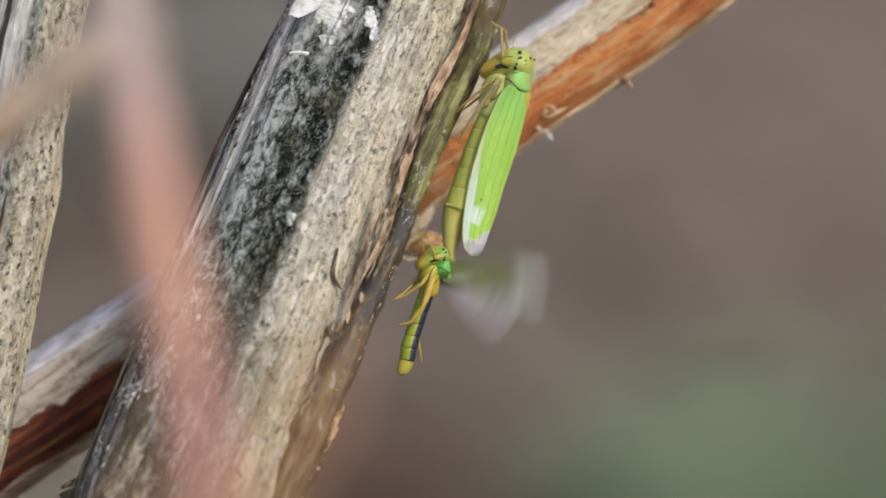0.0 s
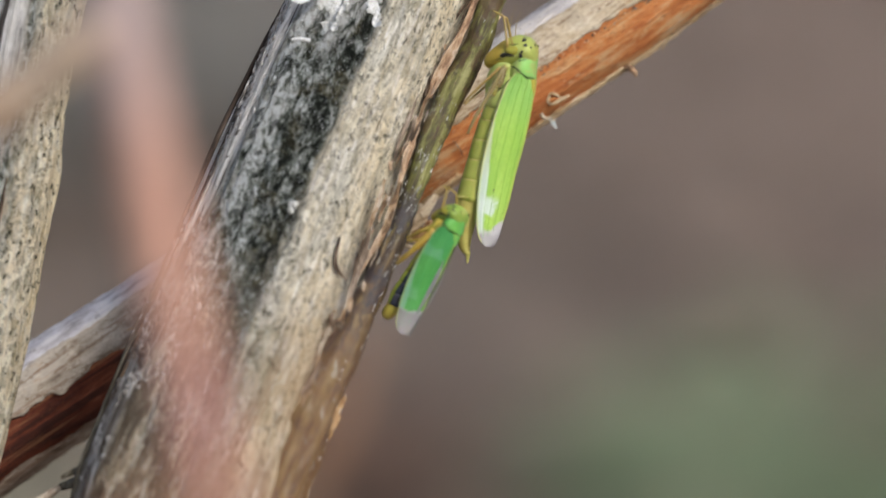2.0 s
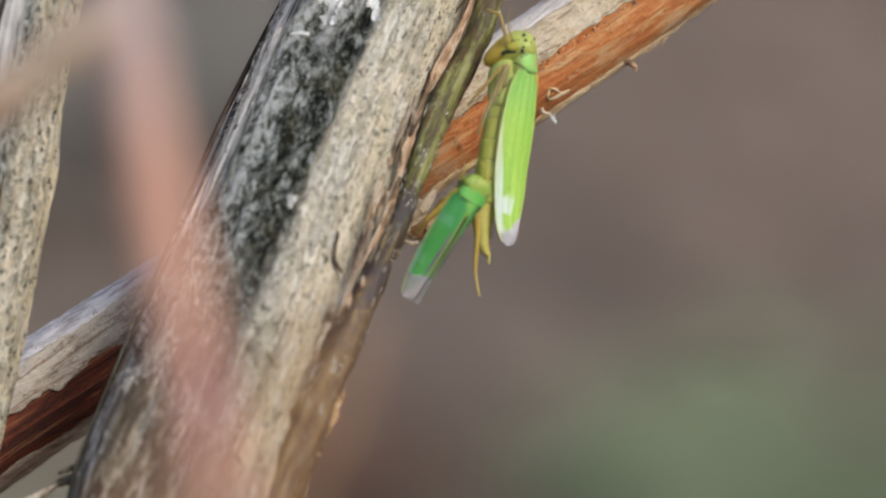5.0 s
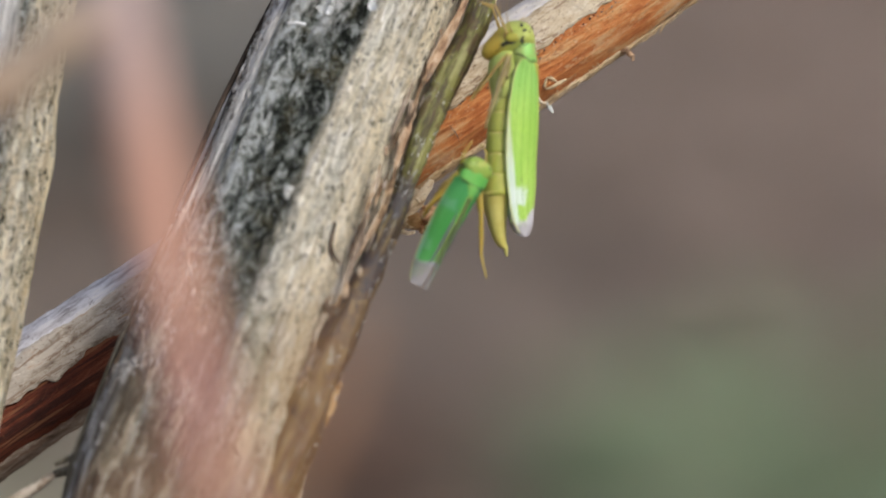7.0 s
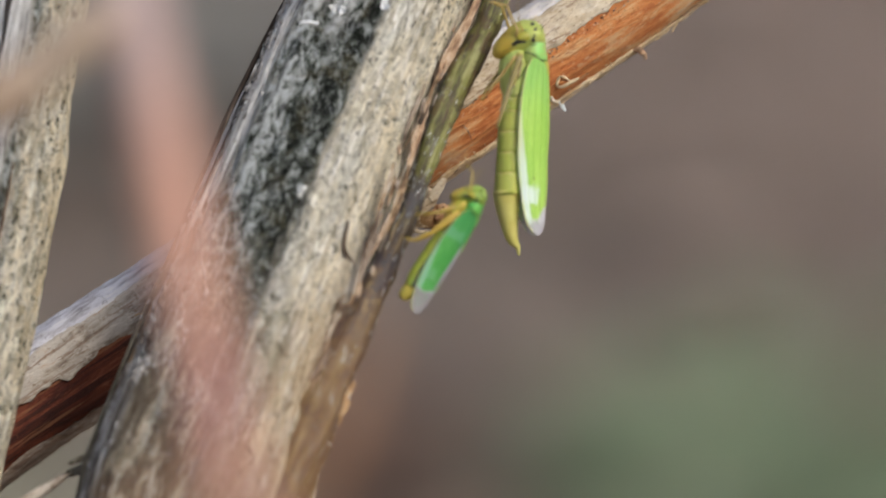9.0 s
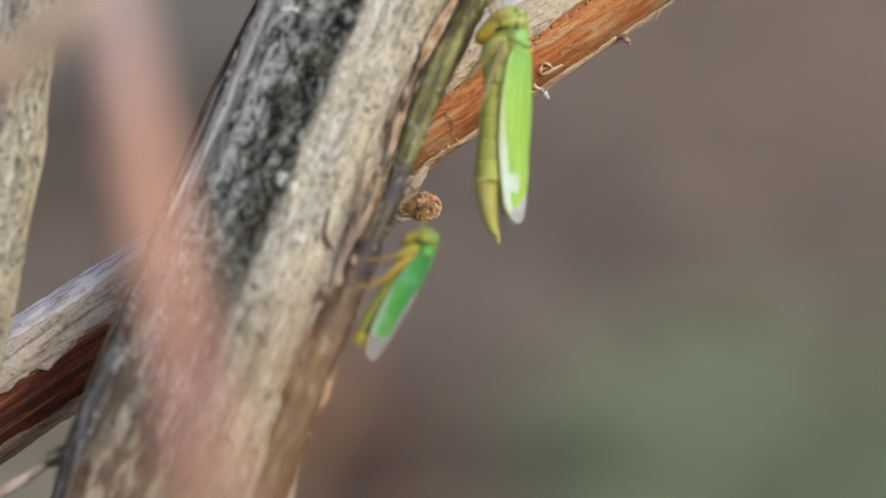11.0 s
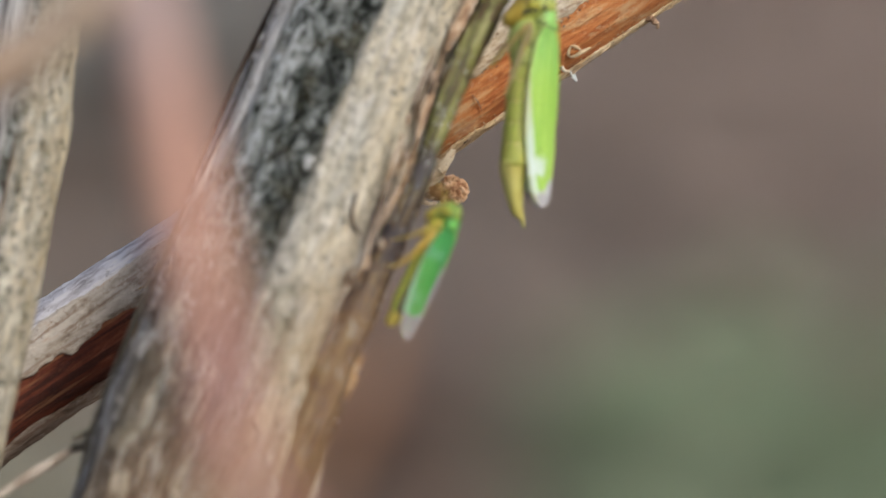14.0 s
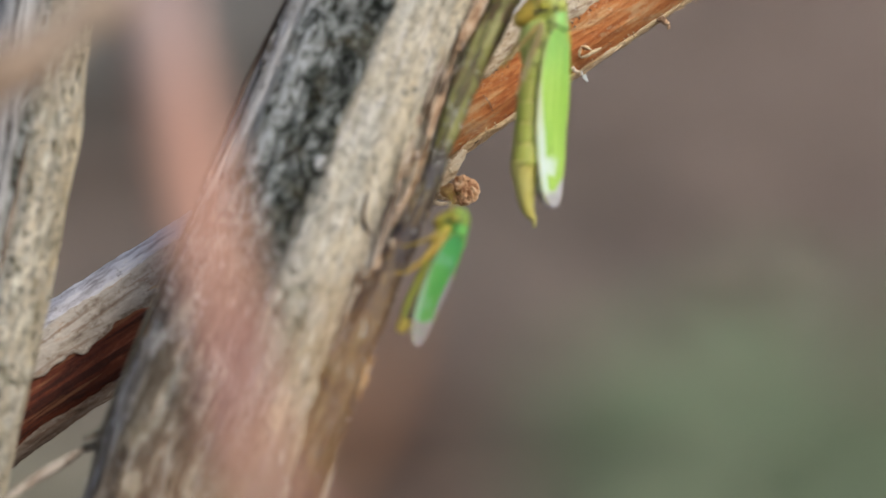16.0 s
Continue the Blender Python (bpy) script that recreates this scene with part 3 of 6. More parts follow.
# ---- ground ----
def ground_material():
    n = Nodes("dry litter on bare soil")
    v = n.coords((1, 1, 1))
    col = n.ramp(n.noise(v, 9.0, 8, 0.6), [(0.3, (0.117, 0.089, 0.066)), (0.5, (0.196, 0.154, 0.123)), (0.7, (0.268, 0.22, 0.175))])
    col = n.mix(n.span(n.noise(v, 70.0, 4, 0.7), 0.55, 0.7), col, (0.1, 0.07, 0.05))
    n.bump(n.noise(v, 60.0, 6, 0.7), 0.01, 0.8)
    return n.done(col, 0.95)


def leaf_material(name, one, two):
    n = Nodes(name)
    v = n.coords((1, 1, 1))
    col = n.mix(n.noise(v, 40.0, 3, 0.5), one, two)
    return n.done(col, 0.55)


SOIL = ground_material()
LEAF = leaf_material("low green leaf", (0.188, 0.244, 0.15), (0.255, 0.31, 0.2))
DULL = leaf_material("dull grey leaf", (0.17, 0.16, 0.145), (0.23, 0.22, 0.2))
STRAW = leaf_material("withered leaf", (0.23, 0.222, 0.165), (0.31, 0.295, 0.235))
DEEP = leaf_material("dark green leaf", (0.06, 0.085, 0.03), (0.1, 0.135, 0.05))
BROWN = leaf_material("dead brown leaf", (0.115, 0.07, 0.048), (0.165, 0.108, 0.077))
bm = bmesh.new()
EDGES = (-1500, -200, -30, -6, -3, *[x * 0.25 for x in range(-8, 9)], 3, 6, 30, 200, 1500)
grid = [[bm.verts.new((x, y, 0.006 * noise.noise((x * 3, y * 3, 0)) - (0 if abs(x) + abs(y) < 20 else 0.006))) for x in EDGES] for y in EDGES]
for r, q in pairwise(grid):
    for a, b, c, d in zip(r, r[1:], q[1:], q):
        bm.faces.new((a, b, c, d))
tagged(part("ground", bm, SOIL), "brown bare soil with dry litter", "ground", kind="structure")


def leaf_mesh(seed, mat):
    """A broad, cupped leaf of unit length that rises from its root and arches over."""
    rnd = random.Random(seed)
    bm = bmesh.new()
    rise, wide, last = rnd.uniform(0.08, 0.2), rnd.uniform(0.24, 0.36), None
    for k in range(7):
        f = k / 6
        c = Vector((f, 0, rise * math.sin(f * 2.1)))
        h = Vector((0, wide * 0.5 * math.sin(math.pi * min(0.99, 0.06 + f * 0.94)), 0))
        now = (bm.verts.new(c - h), bm.verts.new(c - Vector((0, 0, wide * 0.15))), bm.verts.new(c + h))
        if last:
            bm.faces.new((last[0], last[1], now[1], now[0]))
            bm.faces.new((last[1], last[2], now[2], now[1]))
        last = now
    me = bpy.data.meshes.new("leaf")
    bm.to_mesh(me)
    bm.free()
    me.materials.append(mat)
    me.shade_smooth()
    return me


LEAVES = {mat: [leaf_mesh(k, mat) for k in range(5)] for mat in (LEAF, DULL, STRAW, BROWN, DEEP)}
PLANT_LABEL = {LEAF: "low green leafy plant growing on the soil", DULL: "dull grey leafy plant on the soil", STRAW: "pale withered leafy plant on the soil", BROWN: "dead brown leafy plant on the soil", DEEP: "dark green leafy plant on the soil"}


def low_plant(x, y, size, leaves, seed, mat):
    """A low rosette of broad leaves."""
    rnd = random.Random(seed)
    root = tagged(new("low_plant"), PLANT_LABEL[mat], "plant", "low plants on the ground")
    root.location = (x, y, 0.004)
    for i in range(leaves):
        leaf = new("leaf", LEAVES[mat][i % 5])
        leaf.parent = root
        leaf.rotation_euler = (rnd.uniform(-0.2, 0.2), rnd.uniform(-0.22, 0.02), rnd.uniform(0, 2 * math.pi))
        leaf.scale = (size * rnd.uniform(0.5, 1.1),) * 3
    return root


rnd = random.Random(3)
for i in range(150):
    y = 0.83 + 0.29 * rnd.random() ** 1.35
    low_plant(0.024 + 0.12 * max(0.0, y - 1.02) + rnd.uniform(0.0, 0.12), y, rnd.uniform(0.02, 0.027), 24, i, LEAF)
for i in range(8):
    low_plant(0.032 - 0.026 * rnd.random() ** 1.4, rnd.uniform(0.84, 1.12), rnd.uniform(0.016, 0.024), 16, 200 + i, LEAF)
for i, (x, y) in enumerate([(-0.06, 1.5), (-0.1, 1.42), (-0.05, 1.36), (-0.12, 1.62), (-0.09, 1.3), (-0.07, 1.6), (-0.13, 1.5), (-0.04, 1.45)]):
    low_plant(x, y, 0.05, 20, 90 + i, DULL)
for i, (x, y) in enumerate([(-0.085, 0.98), (-0.11, 1.02), (-0.07, 0.93)]):
    low_plant(x, y, 0.045, 24, 70 + i, STRAW)
for i, (x, y) in enumerate([(-0.022, 1.02), (-0.008, 0.98), (-0.03, 1.07), (-0.012, 1.05), (-0.015, 0.99)]):
    low_plant(x, y, 0.026, 14, 120 + i, BROWN)
for i, (x, y) in enumerate([(-0.122, 1.18), (-0.128, 1.25), (-0.125, 1.32), (-0.132, 1.4), (-0.135, 1.48), (-0.138, 1.12), (-0.15, 1.3)]):
    low_plant(x, y, 0.032, 22, 160 + i, DEEP)

bm = bmesh.new()
rnd = random.Random(5)
def litter(bm, count, place):
    """Dry leaf pieces, folded along the middle, lying about on the soil."""
    for i in range(count):
        (x, y), s, a = place(), rnd.uniform(0.005, 0.016), rnd.uniform(0, 6.3)
        p, q = Vector((math.cos(a), math.sin(a), 0)) * s, Vector((-math.sin(a), math.cos(a), 0)) * s * 0.4
        c = Vector((x, y, 0.009 + rnd.uniform(0, 0.004)))
        lift = Vector((0, 0, s * 0.25))
        bm.faces.new([bm.verts.new(c + o) for o in (p, q + lift, -p, -q + lift)])


litter(bm, 500, lambda: (rnd.uniform(-0.5, 0.5), rnd.uniform(-0.4, 2.0)))
LITTER = streaked("dead leaf", [(0.3, (0.1, 0.06, 0.04)), (0.5, (0.22, 0.15, 0.11)), (0.7, (0.32, 0.24, 0.18))], grain=(200, 200, 200))
RUST_LITTER = streaked("rusty dead leaf", [(0.3, (0.3, 0.235, 0.197)), (0.5, (0.38, 0.303, 0.258)), (0.7, (0.45, 0.368, 0.317))], grain=(200, 200, 200))
tagged(part("leaf_litter", bm, LITTER), "scattered dry brown leaf pieces on soil", "leaf litter", kind="stuff")
bm = bmesh.new()
litter(bm, 1050, lambda: (rnd.gauss(0.11, 0.055), rnd.gauss(1.36, 0.14)))
tagged(part("leaf_litter", bm, RUST_LITTER), "pale rusty leaf pieces lying thick on soil", "leaf litter", kind="stuff")


# ---- the mouldy main stem ----
STEM = [(9.3, 42.0, -13.0, 3.3), (4.3, 27.0, -9.5, 3.4), (0.6, 18.5, -7.4, 3.5), (-2.65, 11.0, -5.4, 3.6), (-4.65, 6.4, -4.1, 3.7), (-6.5, 1.9, -2.9, 3.85), (-7.95, -2.2, -1.9, 4.05), (-9.26, -5.8, -1.0, 4.26), (-10.4, -9.5, -0.2, 4.55),
        (-12.5, -18.0, 1.4, 4.6), (-16.2, -38.0, 3.4, 4.8), (-22.0, -90.0, 5.5, 5.0), (-26.0, -180.0, 7.0, 5.4), (-28.0, -268.0, 8.0, 6.0)]
STEM_FRAME = grain_frame((-6.36, 1.9, -2.7), (-3.5, 8.7, -4.5))


def fine_rings(points, near, k_near, k_far):
    """Rings along the points, dense where v lies within near."""
    out = []
    for i, (a, b) in enumerate(pairwise(points)):
        k = k_near if near[0] < b[1] and a[1] < near[1] else k_far
        run = spline(points, k)
        out += run[i * k:(i + 1) * k]
    return [*out, np.array(points[-1], float)]


STEM_INTO = STEM_FRAME.inverted() @ SITE


def stem_relief(a, s, p):
    """Fibrous ridges along the grain; the mouldy strip lies lower than the bleached slab beside it."""
    q = (STEM_INTO @ p) * 1000
    ridge = noise.fractal(Vector((q.x * 1.6, q.y * 1.6, q.z * 0.05)), 0.8, 2.1, 5) * 0.13
    ridge -= max(0.0, 0.2 - abs(noise.noise(Vector((q.x * 1.1, q.y * 1.1, q.z * 0.035))))) * 0.7
    lump = noise.fractal(Vector((q.x * 0.35, q.y * 0.35, q.z * 0.1)), 0.8, 2.0, 3) * 0.16
    edge = q.x + 0.25 * noise.noise(Vector((1.7, 0.0, q.z * 0.4)))
    sunk = 0.0
    if q.y < 1.5 and -2.5 < edge < 0.25:
        sunk = min(1.0, (0.25 - edge) / 0.25, (edge + 2.5) / 0.5)
    pits = noise.fractal(Vector((q.x * 2.2, q.y * 2.2, q.z * 1.5)), 0.7, 2.2, 4) * 0.14
    return ridge + lump - sunk * (0.28 - pits)


stem = new("dead_stem")
stem.matrix_world = STEM_FRAME
tagged(stem, "thick dead plant stem, bleached and patched with dark mould", "stem")
me = to_frame(tube_mesh("stem_wood", fine_rings(STEM, (-25, 30), 80, 5), 230, stem_relief), STEM_FRAME)
seat("wood", me, STEM_WOOD, stem, "bleached fibrous wood with a strip of black and white mould")


def along(points, v):
    """The point of a limb's middle line at height v."""
    for a, b in pairwise(points):
        if b[1] <= v <= a[1]:
            f = (a[1] - v) / (a[1] - b[1])
            return tuple(p + (q - p) * f for p, q in zip(a, b))
    return points[-1]


def stem_face(v, across, out=0.0):
    """A place on the stem's surface: across runs from -1 (outer side) to 1."""
    u, v, w, r = along(STEM, v)
    a = across * math.pi / 2
    way = Vector((0.93, -0.36, 0.0)) * math.sin(a) + Vector((0.1, 0.25, 0.96)) * math.cos(a)
    p = Vector((u, v, w)) + way * r
    return p + way * (out + stem_relief(0, 0, p))


def fibre(points, radius, mat, parent, name, label="", frame_m=None, k=6, segs=8):
    m = frame_m or STEM_FRAME
    pts = [(*p, r) for p, r in zip(points, radius)]
    return seat(name, to_frame(tube_mesh(name, spline(pts, k), segs, lambda a, s, p: 0.12 * pts[0][3] * noise.noise(p * 4)), m), mat, parent, label)


# bark left along the outer edge, loose fibres and the curled strip
for j, (v0, v1, acr, r) in enumerate([(13, -3.5, -0.985, 0.13), (13, -2, -0.86, 0.1), (12, -3, -0.74, 0.07), (12, -13, 0.92, 0.12), (-1, -14, -0.93, 0.13), (-3, -14, -0.84, 0.1), (-1, -14, -1.0, 0.09), (0, -12, -0.97, 0.07)]):
    pts = [stem_face(v0 + (v1 - v0) * f / 9, acr + 0.03 * noise.noise((f, j * 7.1, 0)), 0.02) for f in range(10)]
    fibre(pts, [r * (0.6 + 0.4 * math.sin(math.pi * (f + 0.5) / 10)) for f in range(10)], (EDGE_BARK, EDGE_BARK, GRIT_BARK, PALE_BARK, EDGE_BARK, SCRAP_BARK, SCRAP_BARK, DARK_BARK)[j], stem, "bark_fibre", "dark brown strip of bark" if j < 2 else "", k=10)
for j in range(9):
    acr, top = -1.0 + 0.016 * j, -0.5 - 0.7 * (j % 4)
    pts = [stem_face(top + (-14 - top) * f / 9, acr + 0.02 * noise.noise((f * 0.5, j * 3.3, 1)), 0.03 + 0.04 * (j % 2)) for f in range(10)]
    fibre(pts, [(0.05 + 0.025 * (j % 3)) * (0.5 + 0.5 * math.sin(math.pi * (f + 0.6) / 10.4)) for f in range(10)], OLD_FIBRE, stem, "bark_fibre", "olive grey fibre of old bark" if j == 0 else "", k=10)
fibre([(-4.55, 1.0, 0.55), (-4.7, -0.1, 0.85), (-4.25, -0.75, 0.6)], [0.05, 0.09, 0.04], DARK_BARK, stem, "crack_lip", "dark lip of a crack in the wood")
fibre([(-13.1, -5.6, -1.5), (-13.9, -7.2, -1.2), (-14.6, -8.1, -0.6), (-15.6, -8.6, 0.0)], [0.2, 0.24, 0.2, 0.08], OLD_FIBRE, stem, "splinter", "dark curled splinter")
fibre([(-13.9, -8.5, -1.0), (-14.8, -8.75, -0.9), (-15.3, -8.9, -0.8), (-15.8, -9.05, -0.75)], [0.2, 0.24, 0.2, 0.12], OLD_FIBRE, stem, "splinter", "dark blunt splinter")
fibre([(-15.7, -9.0, -0.72), (-16.4, -9.5, -0.5), (-17.4, -10.1, -0.2), (-19.0, -11.2, 0.4)], [0.12, 0.2, 0.2, 0.12], PALE_BARK, stem, "splinter", "pale curled splinter")

# ribbons of tan bark peeling between the wood and the green twig
def ribbon(rows, mat, parent, m, name, label, seed=0.0):
    """A thin, slightly cupped strip facing the viewer: rows of u, v, w, width."""
    run = spline(rows, 9)
    n, k = len(run), 6
    verts, faces = [], []
    for layer in (0, 1):
        for i, (u, v, w, width) in enumerate(run):
            for j in range(k + 1):
                f = j / k - 0.5
                rag = 1 + 0.35 * noise.noise((v * 3.1, seed, 1 if f < 0 else 7))
                verts.append((u + f * width * rag * 0.92, v - f * width * 0.38, w + 0.35 * width * (f * f) * 2 - 0.25 * f * width + 0.06 * noise.noise((u * 3, v * 3, f * 3 + seed)) - 0.06 * layer))
    s = n * (k + 1)
    for i in range(n - 1):
        for j in range(k):
            o = i * (k + 1) + j
            faces += [(o, o + 1, o + k + 2, o + k + 1), (s + o, s + o + k + 1, s + o + k + 2, s + o + 1)]
        o, p = i * (k + 1), i * (k + 1) + k
        faces += [(o, o + k + 1, s + o + k + 1, s + o), (p, s + p, s + p + k + 1, p + k + 1)]
    me = bpy.data.meshes.new(name)
    me.from_pydata(verts, [], faces)
    bm = bmesh.new()
    bm.from_mesh(me)
    bmesh.ops.recalc_face_normals(bm, faces=bm.faces)
    bm.to_mesh(me)
    bm.free()
    return seat(name, to_frame(me, m), mat, parent, label)


for q, (rows, mat) in enumerate([
    ([(1.75, 13.0, -4.2, 0.2), (1.0, 10.97, -3.6, 0.2), (0.38, 9.4, -3.1, 0.28), (-0.3, 8.1, -2.8, 0.42), (-0.72, 7.3, -2.65, 0.4), (-1.0, 6.6, -2.45, 0.15)], ORANGE_BARK),
    ([(-1.3, 6.0, -2.15, 0.12), (-1.68, 4.95, -1.85, 0.34), (-2.0, 3.85, -1.55, 0.3), (-2.25, 2.8, -1.25, 0.1)], ORANGE_BARK),
    ([(-1.45, 6.9, -2.2, 0.08), (-1.75, 5.9, -1.9, 0.2), (-2.15, 4.9, -1.6, 0.16), (-2.4, 4.0, -1.3, 0.06)], DARK_BARK),
    ([(-2.15, 3.2, -1.0, 0.12), (-2.45, 2.2, -0.8, 0.3), (-2.75, 1.3, -0.5, 0.26), (-3.2, 0.3, -0.2, 0.1)], SCRAP_BARK),
    ([(-2.75, 3.3, -0.5, 0.08), (-3.0, 2.4, -0.3, 0.22), (-3.35, 1.4, 0.0, 0.16), (-3.6, 0.6, 0.2, 0.06)], SCRAP_BARK),
    ([(-3.3, 1.4, 0.1, 0.1), (-3.6, 0.4, 0.3, 0.3), (-4.0, -0.9, 0.7, 0.25), (-4.3, -1.8, 0.9, 0.1)], DARK_BARK),
]):
    ribbon(rows, mat, stem, STEM_FRAME, "bark_flake", "peeling strip of tan bark", q * 5.3)

SEAM = [(2.05, 13.0, -4.2), (1.05, 10.97, -3.6), (-0.72, 7.3, -2.65), (-1.68, 4.95, -1.85), (-2.55, 1.9, -0.7), (-3.6, -0.5, 0.4), (-4.6, -2.8, 1.1), (-5.8, -5.5, 1.7), (-6.8, -8.0, 2.3)]
rnd = random.Random(23)
for q in range(76):
    f = rnd.uniform(0.2, len(SEAM) - 1.3)
    i = int(f)
    a, b = Vector(SEAM[i]), Vector(SEAM[i + 1])
    c = a + (b - a) * (f - i) + Vector((rnd.gauss(-0.15, 0.22), 0, rnd.uniform(-0.1, 0.12)))
    d = (b - a).normalized() * rnd.uniform(0.2, 0.8)
    d.x += rnd.gauss(0, 0.06)
    wide = rnd.uniform(0.05, 0.2)
    ribbon([(*(c - d), wide * 0.4), (*(c - d * 0.3 + Vector((rnd.gauss(0, 0.05), 0, 0.05))), wide), (*(c + d * 0.4), wide * 0.9), (*(c + d), wide * 0.3)], rnd.choice((SCRAP_BARK, DARK_BARK, DARK_BARK, SCRAP_BARK, ORANGE_BARK)), stem, STEM_FRAME, "bark_flake", "", q * 3.7 + 40)

# white cotton of fungus, and the grain of the mould
def grains(name, places, mat, parent, m, label):
    """Many tiny lumps as one mesh: rows of place, radii, turn."""
    bm = bmesh.new()
    bmesh.ops.create_icosphere(bm, subdivisions=1, radius=1.0)
    base = [v.co.copy() for v in bm.verts]
    tris = [[v.index for v in f.verts] for f in bm.faces]
    bm.free()
    verts, faces = [], []
    for p, r, turn in places:
        o = len(verts)
        e = Euler(turn).to_matrix()
        verts += [tuple(Vector(p) + e @ Vector((c.x * r[0], c.y * r[1], c.z * r[2]))) for c in base]
        faces += [tuple(i + o for i in t) for t in tris]
    me = bpy.data.meshes.new(name)
    me.from_pydata(verts, [], faces)
    return tagged(seat(name, to_frame(me, m), mat, parent, label), kind="stuff")


rnd = random.Random(11)


rows = []
while len(rows) < 900:
    v, acr = rnd.uniform(-13, 12), rnd.gauss(-0.82, 0.09)
    if noise.noise((v * 0.35, acr * 6, 9.0)) < 0.0:
        continue
    s = rnd.uniform(0.03, 0.085)
    rows.append((stem_face(v, max(-1.0, acr), 0.01), (s, s * rnd.uniform(1.0, 3.5), s * 0.7), (0, 0, rnd.gauss(-0.4, 0.25))))
while len(rows) < 2300:
    v, acr = rnd.uniform(-13, -2.0), rnd.gauss(-0.72, 0.12)
    if noise.noise((v * 0.9, acr * 9, 4.0)) < 0.05:
        continue
    s = rnd.uniform(0.04, 0.13)
    rows.append((stem_face(v, max(-1.0, acr), 0.0), (s, s * rnd.uniform(0.9, 2.4), s * 0.6), (0, 0, rnd.gauss(-0.4, 0.4))))
grains("bark_grit", rows, GRIT_BARK, stem, STEM_FRAME, "crumbling grey brown bark")
MOULD_GREY = streaked("grey mould strand", [(0.35, (0.22, 0.24, 0.23)), (0.6, (0.55, 0.6, 0.62))], grain=(3000, 3000, 3000), rough=0.95, gloss=0.1)
rows = []
while len(rows) < 3300:
    v, acr = rnd.uniform(-12, 13), rnd.uniform(-0.85, 0.08)
    if noise.noise((v * 0.5, acr * 5, 3.0)) < -0.1 + 0.25 * acr:
        continue
    s = rnd.choice((rnd.uniform(0.007, 0.014), rnd.uniform(0.01, 0.024)))
    rows.append((stem_face(v, acr, rnd.uniform(0.0, 0.05)), (s, s * rnd.uniform(2, 9), s), (rnd.uniform(-0.7, 0.7), 0, rnd.gauss(-0.4, 0.5))))
grains("mould", rows, MOULD_GREY, stem, STEM_FRAME, "pale strands of mould")

def crust_mesh(name, spots, u0, u1, v0, v1, step, seed, thick):
    """A ragged crust on the stem, thickest at the spots: rows of u, v, reach in u, reach in v."""
    verts, faces, index = [], [], {}
    nu, nv = int((u1 - u0) / step), int((v1 - v0) / step)

    def level(u, v):
        best = max(1 - ((u - a) / p) ** 2 - ((v - b) / q) ** 2 for a, b, p, q in spots)
        return max(best, -1.5) + 0.95 * noise.fractal(Vector((u * 2.1, v * 1.7, seed)), 0.6, 2.2, 6)

    for j in range(nv + 1):
        for i in range(nu + 1):
            u, v = u0 + i * step, v0 + j * step
            h = level(u, v)
            if h < -0.02:
                continue
            cu, _, _, r = along(STEM, v)
            acr = math.asin(max(-0.99, min(0.6, (u - cu) * 0.93 / r))) * 2 / math.pi
            p = stem_face(v + 0.36 * r * math.sin(acr * math.pi / 2) * 0.93, acr, thick * (min(1.0, max(0.0, h) * 3) ** 0.6 - 0.2) - (0.05 if h < 0.05 else 0.0) + 0.022 * noise.fractal(Vector((u * 7, v * 7, seed)), 0.6, 2.1, 4))
            index[i, j] = len(verts)
            verts.append(p)
    for (i, j), o in index.items():
        ring = [index.get(k) for k in ((i, j), (i + 1, j), (i + 1, j + 1), (i, j + 1))]
        if None not in ring:
            faces.append(tuple(ring))
    me = bpy.data.meshes.new(name)
    me.from_pydata([tuple(p) for p in verts], [], faces)
    bm = bmesh.new()
    bm.from_mesh(me)
    bmesh.ops.delete(bm, geom=[v for v in bm.verts if not v.link_faces], context="VERTS")
    bm.to_mesh(me)
    bm.free()
    return me


for spots, seed in [([(-5.5, 11.2, 0.9, 1.0), (-5.3, 9.9, 0.75, 0.95), (-4.7, 11.6, 0.9, 0.9), (-4.9, 10.3, 0.6, 0.7), (-5.35, 8.9, 0.4, 0.45)], 2.0), ([(-3.6, 9.5, 0.4, 0.45), (-3.4, 8.9, 0.2, 0.3)], 7.0)]:
    me = crust_mesh("fungus_crust", spots, -7.0, -2.6, 6.8, 13.0, 0.036, seed, 0.035)
    seat("fungus_crust", to_frame(me, STEM_FRAME), COTTON, stem, "ragged white crust of fungus")
bm = bmesh.new()
for i in range(5):
    blob(bm, Vector((-6.4, 2.25, 1.05)) + Vector((rnd.gauss(0, 0.06), rnd.gauss(0, 0.07), rnd.uniform(-0.03, 0.06))), (0.13, 0.13, 0.08), (0, 0, 0), 0.55, 8.0, 3)
me = bpy.data.meshes.new("fungus_tuft")
bm.to_mesh(me)
bm.free()
seat("fungus_tuft", to_frame(me, STEM_FRAME), COTTON, stem, "white cottony fungus tuft")
ribbon([(-4.9, 11.9, -1.3, 0.7), (-5.5, 11.2, -1.15, 0.95), (-6.0, 10.65, -1.05, 0.8), (-6.35, 10.35, -1.0, 0.4)], COTTON, stem, STEM_FRAME, "fungus_flake", "curled white flake of fungus", 9.0)
for pts, r in [([(-5.75, 8.8, -0.6), (-6.15, 8.87, -0.5), (-6.5, 8.84, -0.5)], 0.09)]:
    fibre(pts, [r, r * 0.9, r * 0.6], COTTON, stem, "fungus_spike", "white spike of fungus", k=8)

